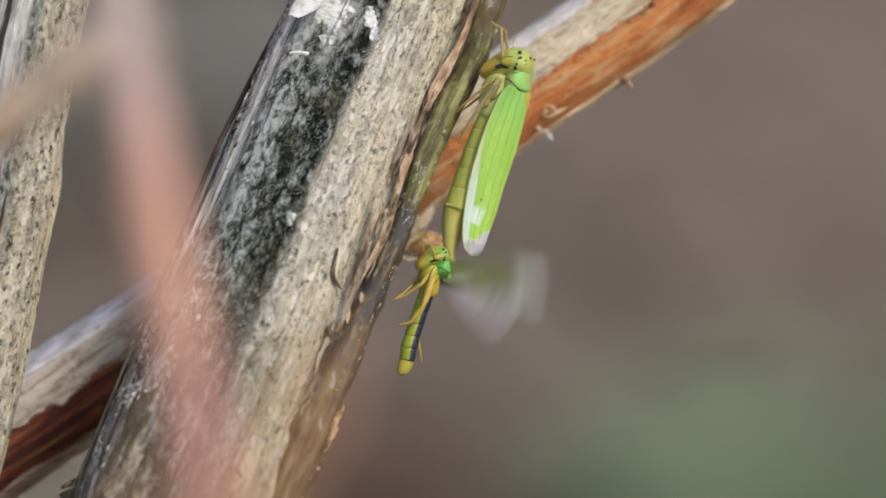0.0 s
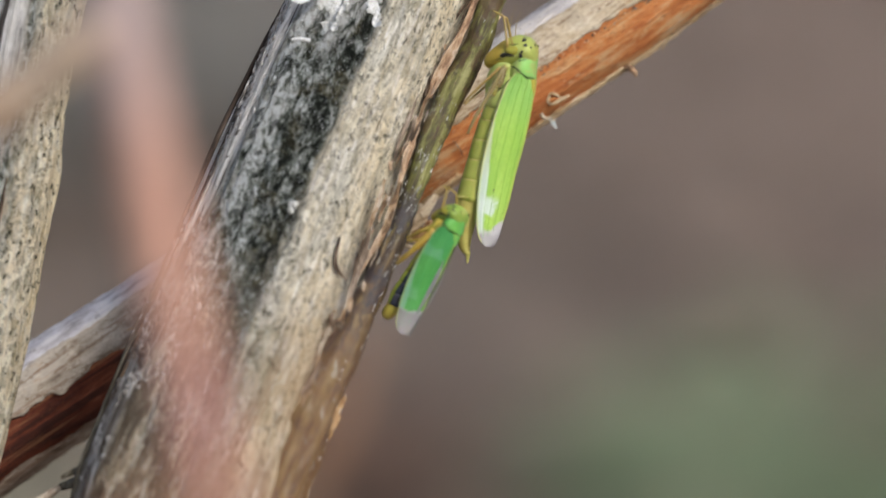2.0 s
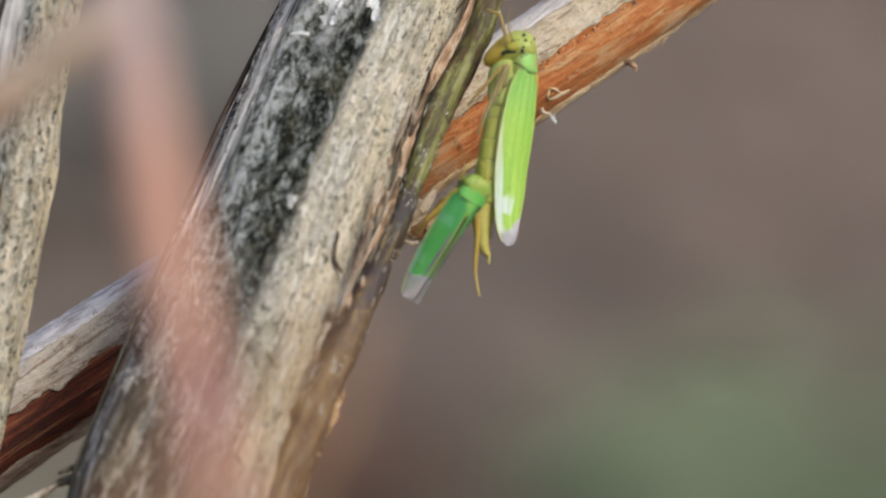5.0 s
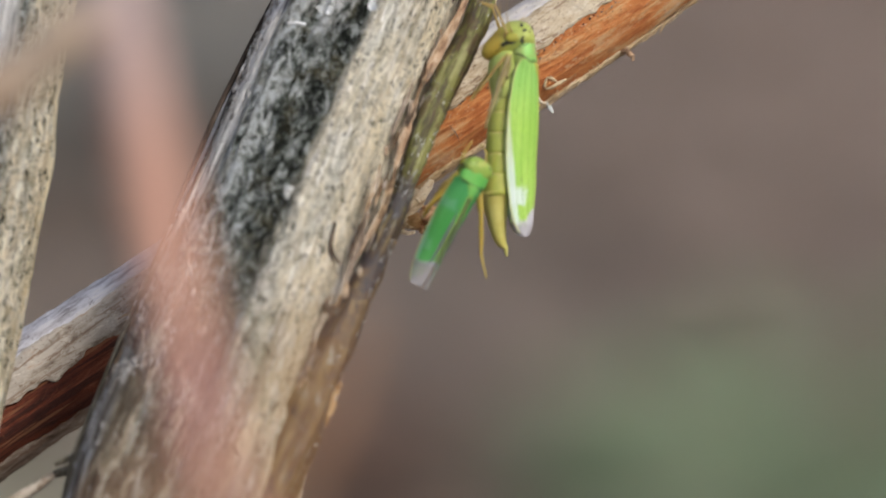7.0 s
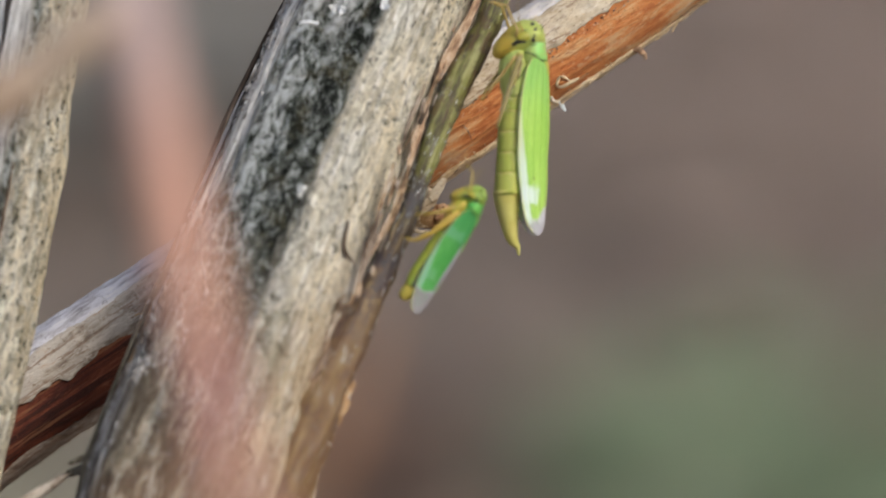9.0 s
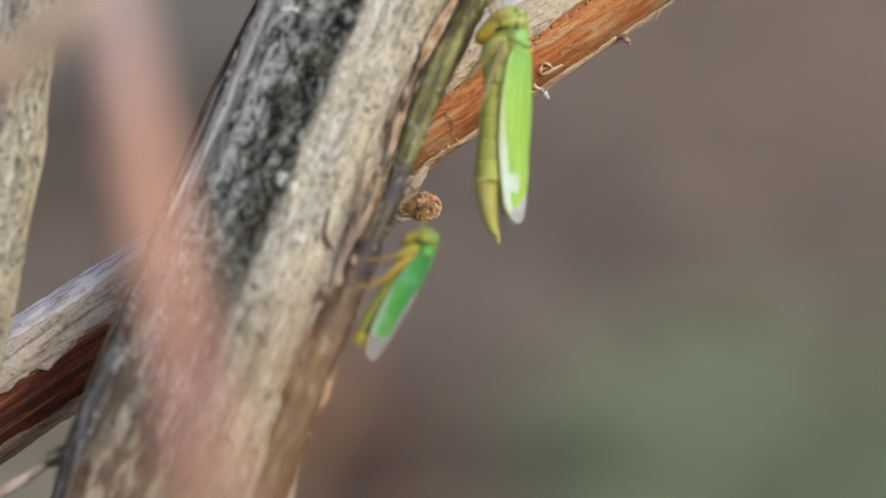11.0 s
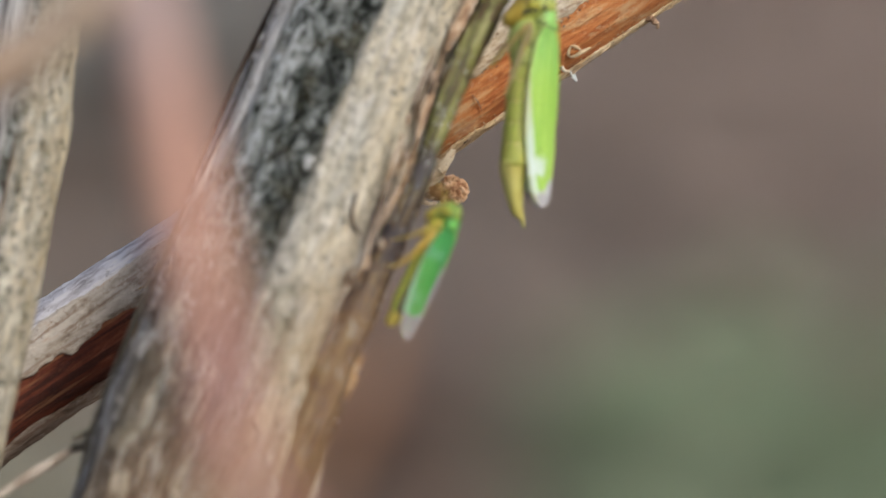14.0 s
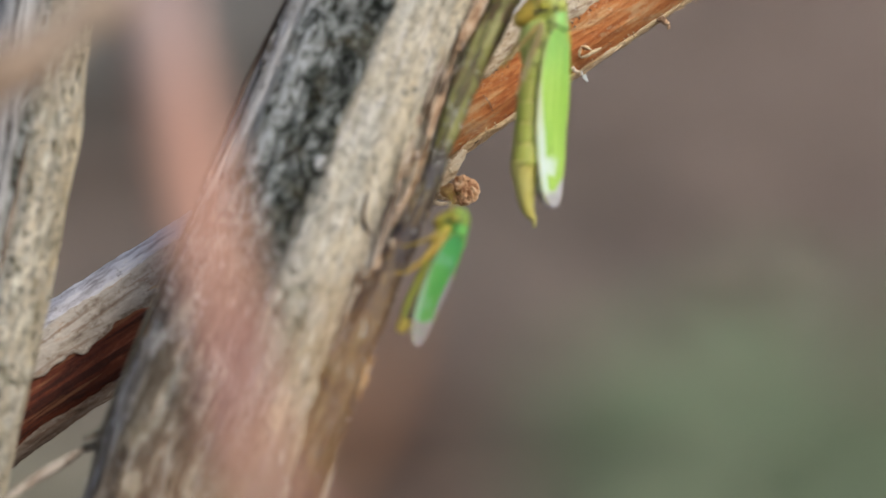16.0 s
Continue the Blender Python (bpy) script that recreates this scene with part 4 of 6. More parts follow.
# ---- the thin green twig along the stem ----
TWIG = [(11.5, 40.0, -11.0, 0.6), (6.2, 25.0, -7.6, 0.6), (3.6, 17.0, -5.6, 0.55), (1.66, 10.97, -4.0, 0.52), (0.9, 8.7, -3.4, 0.56), (-0.26, 6.44, -2.7, 0.58), (-1.44, 3.5, -1.9, 0.46), (-1.96, 1.9, -1.5, 0.42), (-3.35, -1.26, -0.5, 0.55), (-4.7, -3.98, 0.5, 0.86),
        (-5.7, -6.24, 1.0, 1.06), (-6.9, -8.96, 1.6, 1.2), (-9.6, -17.0, 3.0, 1.2), (-13.0, -38.0, 4.6, 1.1), (-17.6, -90.0, 6.2, 1.0), (-20.2, -180.0, 7.0, 0.9), (-21.5, -268.0, 8.0, 1.1)]
TWIG_FRAME = grain_frame(TWIG[7][:3], TWIG[4][:3])
TWIG_INTO = TWIG_FRAME.inverted() @ SITE


def twig_relief(a, s, p):
    """Bumps above, long fibrous ridges on the thick old part below."""
    q = (TWIG_INTO @ p) * 1000
    old = max(0.0, min(1.0, (-1.0 - p.y) / 4))
    ridge = noise.fractal(Vector((q.x * 2.2, q.y * 2.2, q.z * 0.12)), 0.8, 2.1, 4) * 0.2 * old
    return ridge + 0.09 * noise.noise(p * 0.8) + 0.05 * noise.noise(p * 2.3) + 0.025 * noise.noise(p * 6)


twig = new("green_twig")
twig.matrix_world = TWIG_FRAME
tagged(twig, "thin olive green twig with white flecks against the dead stem", "twig")
me = tube_mesh("twig_bark", fine_rings(TWIG, (-14, 15), 24, 5), 40, twig_relief)
seat("bark", to_frame(me, TWIG_FRAME), GREEN_BARK, twig)
# White wax specks; the long streaks stand in for glints on the bark.
bm = bmesh.new()
for i in range(230):
    v = rnd.choice((rnd.uniform(-10, 13), rnd.uniform(2, 7), rnd.uniform(-9, 1)))
    u, v, w, r = along(TWIG, v)
    a = rnd.uniform(-1.2, 1.2) if v > 1 else rnd.uniform(0.5, 1.5)
    p = Vector((u, v, w)) + (Vector((0.92, -0.38, 0)) * math.sin(a) + Vector((0, 0.2, 0.98)) * math.cos(a)) * (r + 0.01)
    s = rnd.choice((rnd.uniform(0.012, 0.028), rnd.uniform(0.018, 0.045)))
    blob(bm, p, (s * 0.6, s * rnd.uniform(0.8, 4.6), s * 0.35), (0, 0, rnd.uniform(-34, -16)), 0.6, 9.0, 1)
me = bpy.data.meshes.new("wax")
bm.to_mesh(me)
bm.free()
tagged(seat("wax", to_frame(me, TWIG_FRAME), COTTON, twig, "white waxy flecks, the streaks standing for glints"), kind="stuff")
for cv, s in [(-5.4, 0.3), (-5.95, 0.36), (-6.5, 0.22), (10.0, 0.13), (0.4, 0.14)]:
    u, v, w, r = along(TWIG, cv)
    cu, cw = u + r * 0.84, w + r * 0.2
    cv -= r * 0.33
    bm = bmesh.new()
    blob(bm, Vector((cu, cv, cw)), (s * 0.45, s * 1.15, s * 0.42), (0, 0, rnd.uniform(-30, -10)), 0.9, 5.0 / s * 0.3, 4)
    me = bpy.data.meshes.new("bud_scar")
    bm.to_mesh(me)
    bm.free()
    seat("bud_scar", to_frame(me, TWIG_FRAME), SCAR_BARK, twig, "small tan bud scar")

# ---- the branch behind, with peeling bark ----
BRANCH = [(44.0, 37.0, -13.0, 1.7), (24.0, 22.8, -11.5, 1.78), (11.0, 13.25, -10.5, 1.85), (7.4, 10.6, -10.3, 1.9), (3.7, 8.1, -10.2, 1.92), (0.0, 5.65, -10.1, 1.95), (-5.0, 2.2, -10.0, 2.0), (-10.0, -1.2, -10.0, 2.1), (-15.4, -4.75, -10.0, 2.15), (-20.0, -7.9, -10.0, 2.2), (-30.0, -15.6, -10.0, 2.3), (-44.0, -36.0, -9.0, 2.6), (-60.0, -110.0, -4.0, 2.9), (-66.0, -180.0, 2.0, 3.2), (-68.0, -270.0, 8.0, 3.6)]
BRANCH_FRAME = grain_frame((-15.4, -4.75, -10.0), (7.4, 10.6, -10.3))
branch = new("peeling_branch")
branch.matrix_world = BRANCH_FRAME
tagged(branch, "slanting branch with peeling pale bark over rust red wood", "branch")


def branch_relief(a, s, p):
    q = BRANCH_FRAME.inverted() @ (SITE @ p) * 1000
    return 0.09 * noise.noise((q.x * 1.3, q.y * 1.3, q.z * 0.18)) + 0.04 * noise.noise((q.x * 4, q.y * 4, q.z * 0.5))


rings = [r for r in fine_rings(BRANCH, (-19, 19), 24, 5)]
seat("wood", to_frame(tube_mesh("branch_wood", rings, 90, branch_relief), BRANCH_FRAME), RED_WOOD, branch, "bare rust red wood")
near_rings = [r for r in spline(BRANCH[1:11], 40)]


def ragged(base, amp, seed):
    return lambda f: base(f) + amp * (noise.noise((f * 26, seed, 0)) + 0.5 * noise.noise((f * 90, seed, 3)) + 0.25 * noise.noise((f * 230, seed, 5)))


def bark_relief(p):
    return 0.07 * noise.noise(p * 1.6) + 0.03 * noise.noise(p * 5)


TOP, MID, LOW = (lambda f: 0.78 - 0.1 * f), (lambda f: 0.03 - 0.05 * f), (lambda f: -1.44 + 0.58 * f)
for name, a0, a1, lift, mat, label in [
    ("upper_bark", ragged(TOP, 0.1, 1), lambda f: 3.3, 0.02, LILAC_BARK, "weathered lilac grey bark on the upper side, sky light put into its colour"),
    ("middle_bark", ragged(MID, 0.13, 2), ragged(lambda f: TOP(f) + 0.06, 0.1, 1), 0.0, PALE_BARK, "ragged cream inner bark"),
    ("lower_bark", lambda f: -2.6, ragged(LOW, 0.15, 3), 0.02, LIP_BARK, "cream bark lip along the underside"),
]:
    seat(name, to_frame(shell_mesh(name, near_rings, a0, a1, lift, 0.13, 22, relief=bark_relief), BRANCH_FRAME), mat, branch, label)

# crumbs along the torn edges of the bark
rnd = random.Random(31)
rows, under_rows, spare = [], [], len(near_rings) - 1
edges = [(ragged(MID, 0.13, 2), 0.12), (ragged(TOP, 0.1, 1), 0.14), (ragged(LOW, 0.15, 3), 0.12)]
for q in range(1000):
    edge, lift = edges[0 if q % 5 < 3 else 1 + q % 2]
    f = rnd.uniform(0.12, 0.6)
    r = near_rings[int(f * spare)]
    a = edge(f) + rnd.gauss(0.05, 0.06)
    d = Vector(near_rings[min(spare, int(f * spare) + 1)][:3] - near_rings[max(0, int(f * spare) - 1)][:3]).normalized()
    front = (Vector((0, 0, 1)) - d * d.z).normalized()
    up = front.cross(d)
    up = up if up.y > 0 else -up
    s = rnd.choice((0.008, 0.012, 0.018, 0.03)) * rnd.uniform(0.7, 1.3)
    dark = q % 5 < 2
    s *= 1.7 if dark else 1.0
    a -= 0.07 if dark else 0.0
    (under_rows if dark else rows).append((Vector(r[:3]) + (front * math.cos(a) + up * math.sin(a)) * (r[3] + lift * rnd.uniform(0.1, 0.8) * (0.4 if dark else 1)), (s * rnd.uniform(0.7, 2.0), s, s * 0.8), (rnd.uniform(-0.5, 0.5), 0, rnd.uniform(0, 3))))
grains("bark_crumb", rows, LIP_BARK, branch, BRANCH_FRAME, "crumbs of torn pale bark")
grains("dark_crumb", under_rows, DARK_BARK, branch, BRANCH_FRAME, "dark crumbs under the torn bark")
for q in range(34):
    f = rnd.uniform(0.2, 0.75)
    r = near_rings[int(f * spare)]
    a = edges[2][0](f) + rnd.uniform(-0.25, 0.06)
    d = Vector(near_rings[int(f * spare) + 1][:3] - near_rings[int(f * spare) - 1][:3]).normalized()
    front = (Vector((0, 0, 1)) - d * d.z).normalized()
    up = front.cross(d)
    up = up if up.y > 0 else -up
    c = Vector(r[:3]) + (front * math.cos(a) + up * math.sin(a)) * (r[3] + 0.14)
    d = (d + up * rnd.gauss(0, 0.25)) * rnd.uniform(0.12, 0.45)
    wide = rnd.uniform(0.04, 0.12)
    ribbon([(*(c - d), wide * 0.4), (*(c + front * 0.03), wide), (*(c + d + front * 0.04), wide * 0.4)], LIP_BARK if q % 3 else SCRAP_BARK, branch, BRANCH_FRAME, "bark_shred", "", q * 2.9)

# nubs, the torn bark curl and the white wisp on the branch
def lump_part(name, blobs, mat, parent, frame_m, label, rough=0.45, freq=4.0):
    bm = bmesh.new()
    for c, r in blobs:
        blob(bm, c, r, (0, 0, 0), rough, freq, 3)
    me = bpy.data.meshes.new(name)
    bm.to_mesh(me)
    bm.free()
    return seat(name, to_frame(me, frame_m), mat, parent, label)


lump_part("bark_nub", [((7.12, 8.02, -9.6), (0.14, 0.16, 0.16)), ((7.3, 7.86, -9.5), (0.14, 0.15, 0.12)), ((7.42, 7.7, -9.5), (0.07, 0.09, 0.07))], ORANGE_BARK, branch, BRANCH_FRAME, "small rusty nub", 0.9, 6.0)
lump_part("white_wisp", [((4.06, 5.66, -9.2), (0.11, 0.12, 0.04)), ((4.12, 5.54, -9.2), (0.07, 0.09, 0.04)), ((3.93, 5.85, -9.15), (0.04, 0.1, 0.04))], MOULD_GREY, branch, BRANCH_FRAME, "small white wisp of fungus", 0.8, 7.0)
fibre([(3.55, 6.05, -8.9), (3.66, 5.92, -9.0), (3.85, 5.88, -9.1)], [0.1, 0.08, 0.04], PALE_BARK, branch, "bark_curl", "torn curl of pale bark", BRANCH_FRAME)
for pts, r in [([(3.82, 6.5, -8.78), (3.84, 6.72, -8.7), (3.93, 6.92, -8.6)], 0.085), ([(3.9, 6.9, -8.6), (4.12, 6.86, -8.58), (4.34, 6.72, -8.62)], 0.065), ([(3.86, 6.46, -8.8), (4.1, 6.5, -8.74), (4.4, 6.68, -8.66), (4.7, 6.84, -8.64)], 0.075)]:
    fibre(pts, [r * 0.6] + [r] * (len(pts) - 2) + [r * 0.4], LIP_BARK, branch, "knot_rim", "torn pale rim of a small knot", BRANCH_FRAME)
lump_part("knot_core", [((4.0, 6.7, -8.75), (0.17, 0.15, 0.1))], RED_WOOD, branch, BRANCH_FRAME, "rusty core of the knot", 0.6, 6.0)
fibre([(-0.05, 4.95, -8.25), (0.2, 4.65, -8.3), (0.35, 4.3, -8.5)], [0.012, 0.024, 0.01], DARK_BARK, branch, "crack", "short dark crack", BRANCH_FRAME)
fibre([(-13.5, -3.0, -7.85), (-13.2, -2.75, -7.75), (-12.9, -2.8, -7.7)], [0.03, 0.03, 0.02], TAN_BARK, branch, "bark_curl", "torn curl of tan bark", BRANCH_FRAME)

ribbon([(-0.75, 2.75, -8.3, 0.2), (-1.15, 2.1, -8.2, 0.45), (-1.6, 1.5, -8.15, 0.45), (-2.2, 0.8, -8.1, 0.22)], FLAP_BARK, branch, BRANCH_FRAME, "bark_flap", "cream flap of torn bark", 3.3)

# the warty side bud with its stub
bud = new("side_bud")
bud.matrix_world = BRANCH_FRAME
tagged(bud, "warty rust brown bud on a short tan stub under the branch", "bud")
for row in [((-1.75, 1.15, -8.4), (0.45, 0.35, 0.3)), ((-2.3, 0.75, -8.4), (0.35, 0.3, 0.3)), ((-2.0, 1.5, -8.6), (0.4, 0.3, 0.35)), ((-1.7, 1.7, -8.7), (0.3, 0.35, 0.3)), ((-2.4, 1.1, -8.7), (0.3, 0.25, 0.3)), ((-1.4, 2.0, -8.9), (0.35, 0.4, 0.3))]:
    lump_part("stub", [row], FLAP_BARK, bud, BRANCH_FRAME, "crumbling tan stub of the bud", 0.9, 5.0)
lump_part("neck", [((-1.45, 1.08, -8.36), (0.42, 0.36, 0.34))], AMBER_BARK, bud, BRANCH_FRAME, "smooth amber neck of the bud", 0.25, 3.0)
for pts in ([(-1.45, 0.62, -8.2), (-1.75, 0.58, -8.05), (-2.05, 0.72, -8.0), (-2.2, 1.0, -8.05)], [(-1.2, 1.62, -8.3), (-1.3, 1.9, -8.2), (-1.55, 2.05, -8.15)]):
    fibre(pts, [0.06] + [0.09] * (len(pts) - 2) + [0.05], FLAP_BARK, bud, "curl", "curled cream rim of the stub", BRANCH_FRAME)
rnd = random.Random(4)
for i in range(60):
    a, b = rnd.uniform(0, 2 * math.pi), math.acos(rnd.uniform(-1, 1))
    d = Vector((math.sin(b) * math.cos(a), math.cos(b), math.sin(b) * math.sin(a)))
    p = Vector((-0.82, 1.1, -8.5)) + Vector((d.x * 0.52, d.y * 0.5, d.z * 0.46))
    lump_part("bud_scale", [(p, (0.15, 0.13, 0.13))], BUD_SCALE, bud, BRANCH_FRAME, "", 0.5, 7.0)
lump_part("bud_core", [((-0.82, 1.1, -8.5), (0.52, 0.5, 0.46))], BUD_SCALE, bud, BRANCH_FRAME, "rust brown bud core")

# ---- the speckled stem at the side ----
SIDE = [(-12.0, 42.0, -4.4, 1.7), (-14.6, 20.0, -3.3, 1.82), (-17.1, 9.0, -2.35, 1.9), (-17.85, 3.0, -1.95, 1.9), (-18.85, -2.5, -1.6, 1.9), (-20.1, -8.0, -1.3, 1.95), (-22.1, -18.0, -0.9, 2.05), (-27.0, -45.0, 0.0, 2.3), (-33.4, -120.0, 0.6, 3.0), (-38.0, -270.0, 3.0, 4.0)]
SIDE_FRAME = grain_frame((-18.85, -2.5, -1.6), (-17.85, 3.0, -1.95))
SIDE_INTO = SIDE_FRAME.inverted() @ SITE


def side_relief(a, s, p):
    """Fibrous ridges, with one deep furrow along the front."""
    q = (SIDE_INTO @ p) * 1000
    r = noise.fractal(Vector((q.x * 1.8, q.y * 1.8, q.z * 0.06 + 40)), 0.8, 2.1, 5) * 0.12
    if q.y < 0:
        middle = -0.1 + 0.02 * q.z + 0.15 * noise.noise((0.0, 3.0, q.z * 0.25))
        r -= 0.34 * math.exp(-((q.x - middle) / 0.3) ** 2)
    return r + noise.fractal(Vector((q.x * 0.5, q.y * 0.5, q.z * 0.2)), 0.8, 2.0, 4) * 0.12


side_stem = new("speckled_stem")
side_stem.matrix_world = SIDE_FRAME
tagged(side_stem, "pale dry stem with black specks and a dark furrow", "stem")
me = tube_mesh("side_wood", fine_rings(SIDE, (-19, 19), 40, 5), 120, side_relief)
seat("wood", to_frame(me, SIDE_FRAME), SIDE_WOOD, side_stem)
# A dark rod sunk into the groove darkens the furrow's floor.
pts = [Vector((p[0] - 0.1 + 0.018 * p[1], p[1], p[2] + p[3] - 0.36)) for p in spline(SIDE[1:7], 3)]
fibre(pts, [0.13] * len(pts), DARK_BARK, side_stem, "furrow", "dark furrow along the stem", SIDE_FRAME, k=4)

# ---- stalks close to the lens, far out of focus ----
def stalk(name, points, mat, label, tip=0, tip_label=""):
    """A stalk; its first spans may be a tip, a part of its own."""
    m = grain_frame(points[1][:3], points[0][:3]) if points[0][1] > points[1][1] else grain_frame(points[0][:3], points[1][:3])
    root = new(name)
    root.matrix_world = m
    tagged(root, label, "stalk")
    run = spline(points, 12)
    for what, rings, words in (("tip", run[:tip * 12 + 1], tip_label), ("stalk", run[tip * 12:], "")):
        if len(rings) > 1:
            seat(what, to_frame(tube_mesh(name, rings, 28, lambda a, s, p: 0.06 * noise.noise(p * 0.7)), m), mat, root, words)
    return root


stalk("pink_stalk", [(-14.6, 38.7, 66.0, 0.74), (-11.7, 18.4, 74.0, 0.74), (-9.5, 7.16, 80.0, 0.78), (-8.17, 0.65, 84.0, 0.86), (-7.05, -3.95, 88.0, 0.66), (-6.3, -6.9, 92.0, 0.68), (-1.6, -22.0, 110.0, 0.9), (6.0, -110.0, 120.0, 1.4), (10.0, -275.0, 124.0, 2.0)], PINK_STALK, "pinkish dry stalk standing close before the stem")
stalk("rust_stalk", [(-2.58, -1.35, 116.0, 0.05), (-2.62, -1.65, 116.5, 0.15), (-2.8, -2.5, 117.0, 0.25), (-3.2, -3.75, 118.5, 0.3), (-4.3, -5.9, 120.0, 0.31), (-9.0, -14.5, 122.0, 0.5), (-16.0, -90.0, 126.0, 1.2), (-14.0, -275.0, 130.0, 1.8)], RUST_STALK, "rust brown dry stalk with a broken tip", 3, "thin broken tip")
stalk("buff_stalk", [(-11.55, 7.9, 51.0, 0.35), (-11.75, 7.5, 51.5, 0.75), (-12.4, 6.95, 52.0, 1.0), (-13.6, 6.0, 52.0, 0.85), (-14.9, 4.9, 52.0, 1.0), (-17.6, 2.0, 52.0, 0.95), (-30.0, -20.0, 40.0, 1.0), (-44.0, -110.0, 46.0, 1.4), (-48.0, -270.0, 48.0, 1.8)], BUFF_STALK, "buff dry stalk with a blunt tip, leaning across", 3, "swollen blunt tip")


# ---- leafhoppers: local x to the back, y to the head, z to one flank; millimetres before scaling ----
def loft(rings, segs=28):
    """A closed skin through ellipses: rows of x, y, z, rx, rz; the rings lie across y."""
    verts, faces = [], []
    for x, y, z, rx, rz in rings:
        for j in range(segs):
            a = 2 * math.pi * j / segs
            verts.append((x + rx * math.cos(a), y, z + rz * math.sin(a)))
    n = len(rings)
    for i in range(n - 1):
        for j in range(segs):
            k = (j + 1) % segs
            faces.append((i * segs + j, i * segs + k, (i + 1) * segs + k, (i + 1) * segs + j))
    faces += [tuple(range(segs)), tuple(reversed(range((n - 1) * segs, n * segs)))]
    return verts, faces


def skin(name, verts, faces, mat, parent, scale, label="", origin=(0, 0, 0)):
    me = bpy.data.meshes.new(name)
    o = Vector(origin)
    me.from_pydata([tuple((Vector(v) - o) * scale) for v in verts], [], faces)
    bm = bmesh.new()
    bm.from_mesh(me)
    bmesh.ops.recalc_face_normals(bm, faces=bm.faces)
    bm.to_mesh(me)
    bm.free()
    ob = seat(name, me, mat, parent, label)
    ob.location = o * scale
    return ob


def oval(rows, k=5, segs=28):
    return loft([tuple(r) for r in spline(rows, k)], segs)


def leg(name, joints, widths, mat, parent, scale, origin=None, spines=False, label=""):
    """A jointed leg through the joints; thick thigh, thin shin and foot."""
    rings = []
    for (a, b), (ra, rb) in zip(pairwise(joints), pairwise(widths)):
        a, b = Vector(a), Vector(b)
        for k in range(7):
            f = k / 6
            swell = 1 + 0.3 * math.sin(math.pi * f) if ra > 0.1 else 1
            rings.append((*(a + (b - a) * (0.02 + 0.96 * f)), (ra + (rb - ra) * f) * swell))
    me = tube_mesh(name, rings, 10)
    if spines:
        rows = []
        a, b = Vector(joints[-3]), Vector(joints[-2])
        flank = 1 if a.z > 0 else -1
        for side in (Vector((-0.85, -0.45, 0.3 * flank)), Vector((0.75, -0.6, 0.35 * flank))):
            for k in range(15):
                c = a + (b - a) * (0.08 + 0.062 * k)
                m = Matrix.Translation(c + side * (0.1 + 0.03 * (k % 2))) @ side.to_track_quat("Z", "Y").to_matrix().to_4x4()
                rows.append(m)
    o = Vector(origin or joints[0])
    turn = Matrix.Scale(scale, 4) @ Matrix.Translation(-o)
    me.transform(turn)
    ob = seat(name, me, mat, parent, label)
    ob.location = o * scale
    if spines:
        for m in rows:
            bm = bmesh.new()
            bmesh.ops.create_cone(bm, cap_ends=True, segments=5, radius1=0.016, radius2=0.003, depth=0.2, matrix=m)
            bmesh.ops.transform(bm, matrix=turn, verts=bm.verts)
            part("spine", bm, spines, ob, "fine white spine" if m is rows[0] else "")
    return ob


EDGE = [(-1.55, 0.3, -0.3), (-1.75, 0.44, -0.45), (-2.2, 0.46, -0.62), (-3.4, 0.44, -0.85), (-4.5, 0.37, -0.97), (-5.5, 0.26, -1.02), (-6.5, 0.2, -0.98), (-7.3, 0.1, -0.9), (-7.9, 0.03, -0.76), (-8.25, -0.06, -0.56), (-8.4, -0.2, -0.36)]


